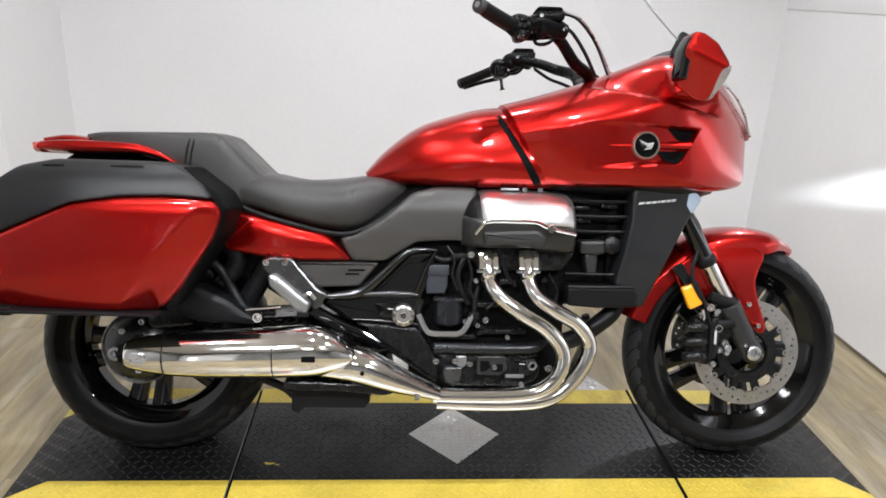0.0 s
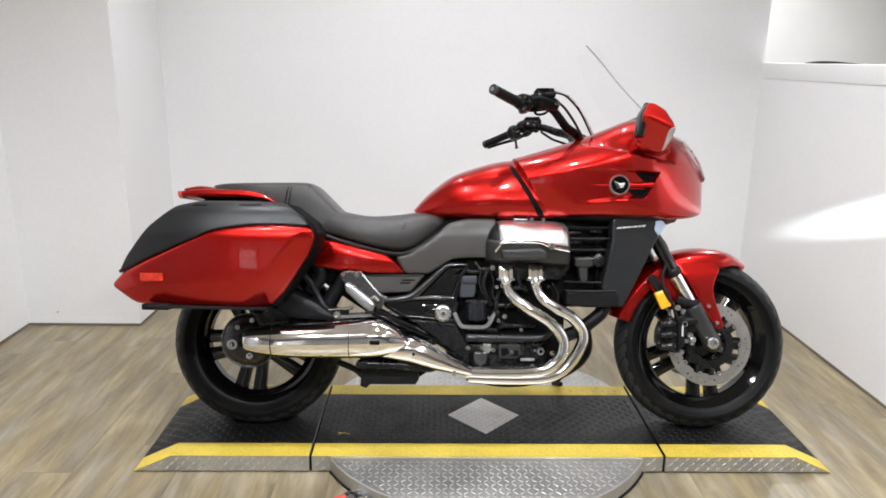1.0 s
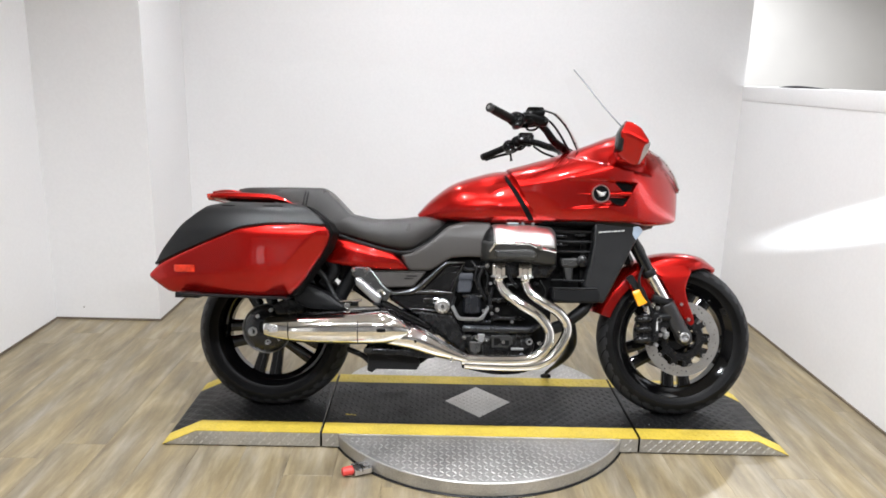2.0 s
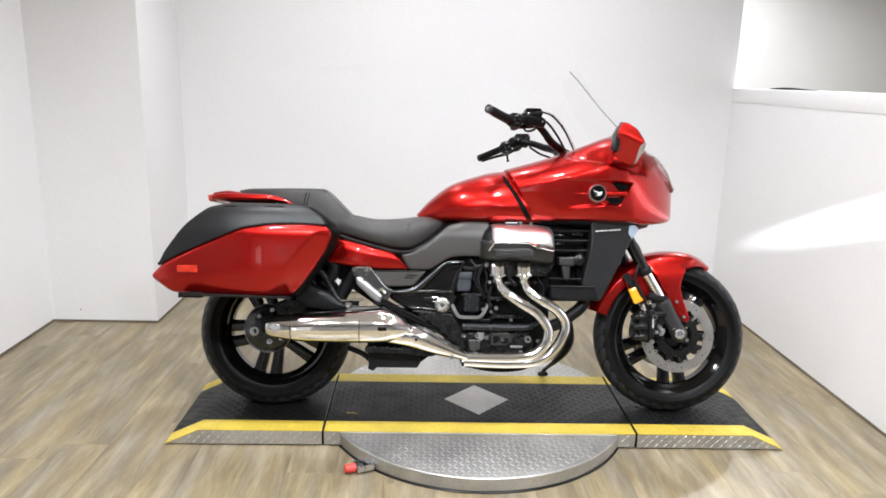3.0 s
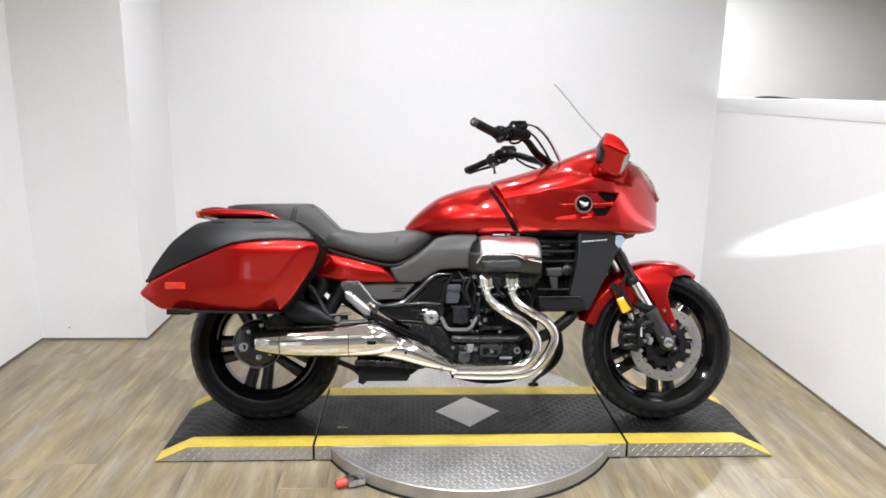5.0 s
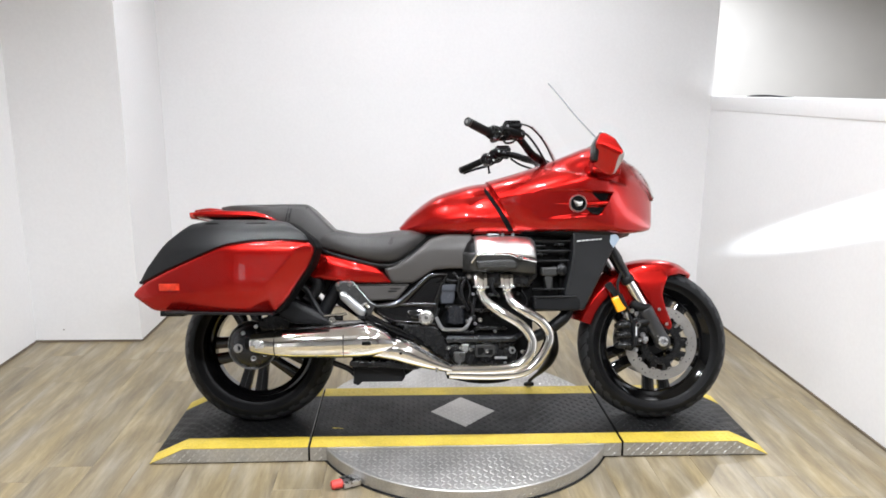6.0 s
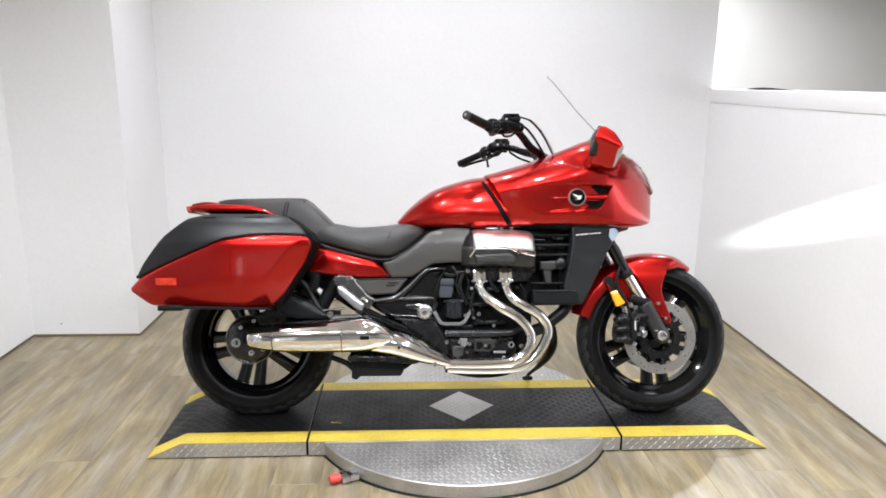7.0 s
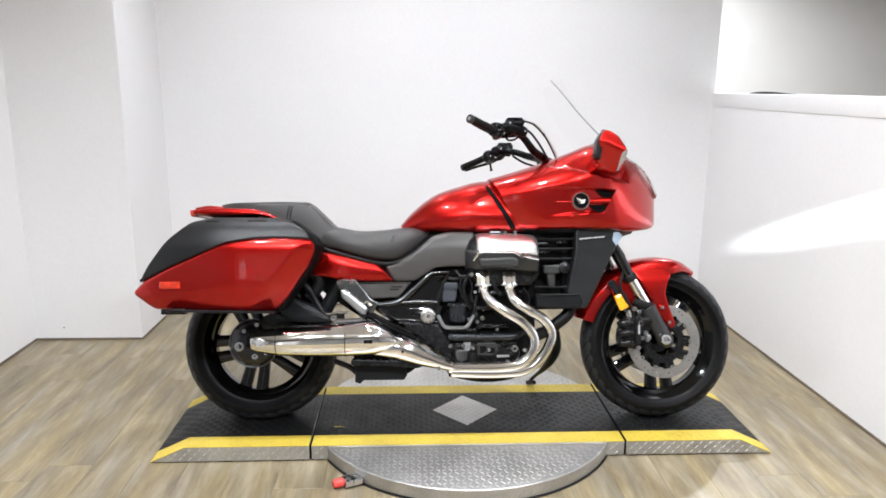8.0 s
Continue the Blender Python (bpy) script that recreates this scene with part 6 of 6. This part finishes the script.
# ---- stands and belly
stand = empty("side_stand", bike)
part("stand_leg", tube([(0.40, 0.05, 0.40), (0.412, 0.06, 0.345), (0.42, 0.095, 0.278), (0.412, 0.161, 0.221), (0.388, 0.237, 0.167), (0.368, 0.285, 0.137), (0.351, 0.32, 0.112)], [0.012, 0.019, 0.022, 0.019, 0.012, 0.008, 0.008], 5, 12), BLACK, stand, "black curved side stand leg")
part("stand_foot", tube([(0.362, 0.30, 0.1), (0.352, 0.325, 0.0985), (0.337, 0.35, 0.092)], [0.009, 0.012, 0.009], 3, 10), BLACK, stand)
part("stand_spring", tube([(0.392, 0.04, 0.36), (0.40, 0.10, 0.29), (0.398, 0.17, 0.225)], 0.007, 5, 8), CAST, stand)
belly = empty("centre_stand", bike)
part("stand_body", slab([(-0.415, 0.262), (-0.23, 0.262), (-0.218, 0.215), (-0.23, 0.196), (-0.385, 0.196), (-0.40, 0.182), (-0.42, 0.19)], -0.19, -0.10, 0.004, r=0.004), BLACK, belly, "black folded centre stand")
part("stand_bar", tube([(-0.50, -0.17, 0.27), (-0.44, -0.17, 0.245), (-0.41, -0.17, 0.22)], 0.011, 4, 10), BLACK, belly)
part("collector_box", hull([(-0.43, -0.43, 0.215, 0.32, 0.10), (-0.34, -0.34, 0.20, 0.33, 0.15), (-0.24, -0.24, 0.20, 0.33, 0.15), (-0.16, -0.18, 0.245, 0.32, 0.12)], [(0.8, 0), (1, 0.2), (1, 0.8), (0.7, 1.0), (0.6, 1.0)]), DARK, belly, "dark exhaust collector box")
part("heat_shield", slab([(-0.43, 0.285), (-0.24, 0.278), (-0.15, 0.258), (-0.18, 0.248), (-0.30, 0.26), (-0.43, 0.262)], -0.25, -0.20, 0.004), ENGINE, belly)

# ---------------------------------------------------------------- floor planks
PW, PL = 0.178, 1.22
plank_mesh = {}
random.seed(4)
x, col = WALL_L + 0.003, 0
while x < 2.05:
    y = WALL_F - random.uniform(0, PL)
    while y < WALL_B:
        ya, yb = max(y, WALL_F - 0.05), min(y + PL, WALL_B + 0.02)
        if yb - ya > 0.02:
            key = round(yb - ya, 3)
            if key not in plank_mesh:
                bm = bmesh.new()
                w, l = PW / 2 - 0.0002, (yb - ya) / 2 - 0.0002
                skin(bm, [[(sx * (w - i), sy * (l - i), z) for sx, sy in ((-1, -1), (1, -1), (1, 1), (-1, 1))] for z, i in ((-0.004, 0), (-0.0005, 0), (0, 0.0005))], cap0=False)
                me = bpy.data.meshes.new("plank")
                bm.to_mesh(me)
                bm.free()
                me.materials.append(PLANK)
                plank_mesh[key] = me
            ob = new("plank", plank_mesh[key])
            ob.location = (x + PW / 2, (ya + yb) / 2, 0)
            ob.parent = floor
        y += PL
    x, col = x + PW, col + 1
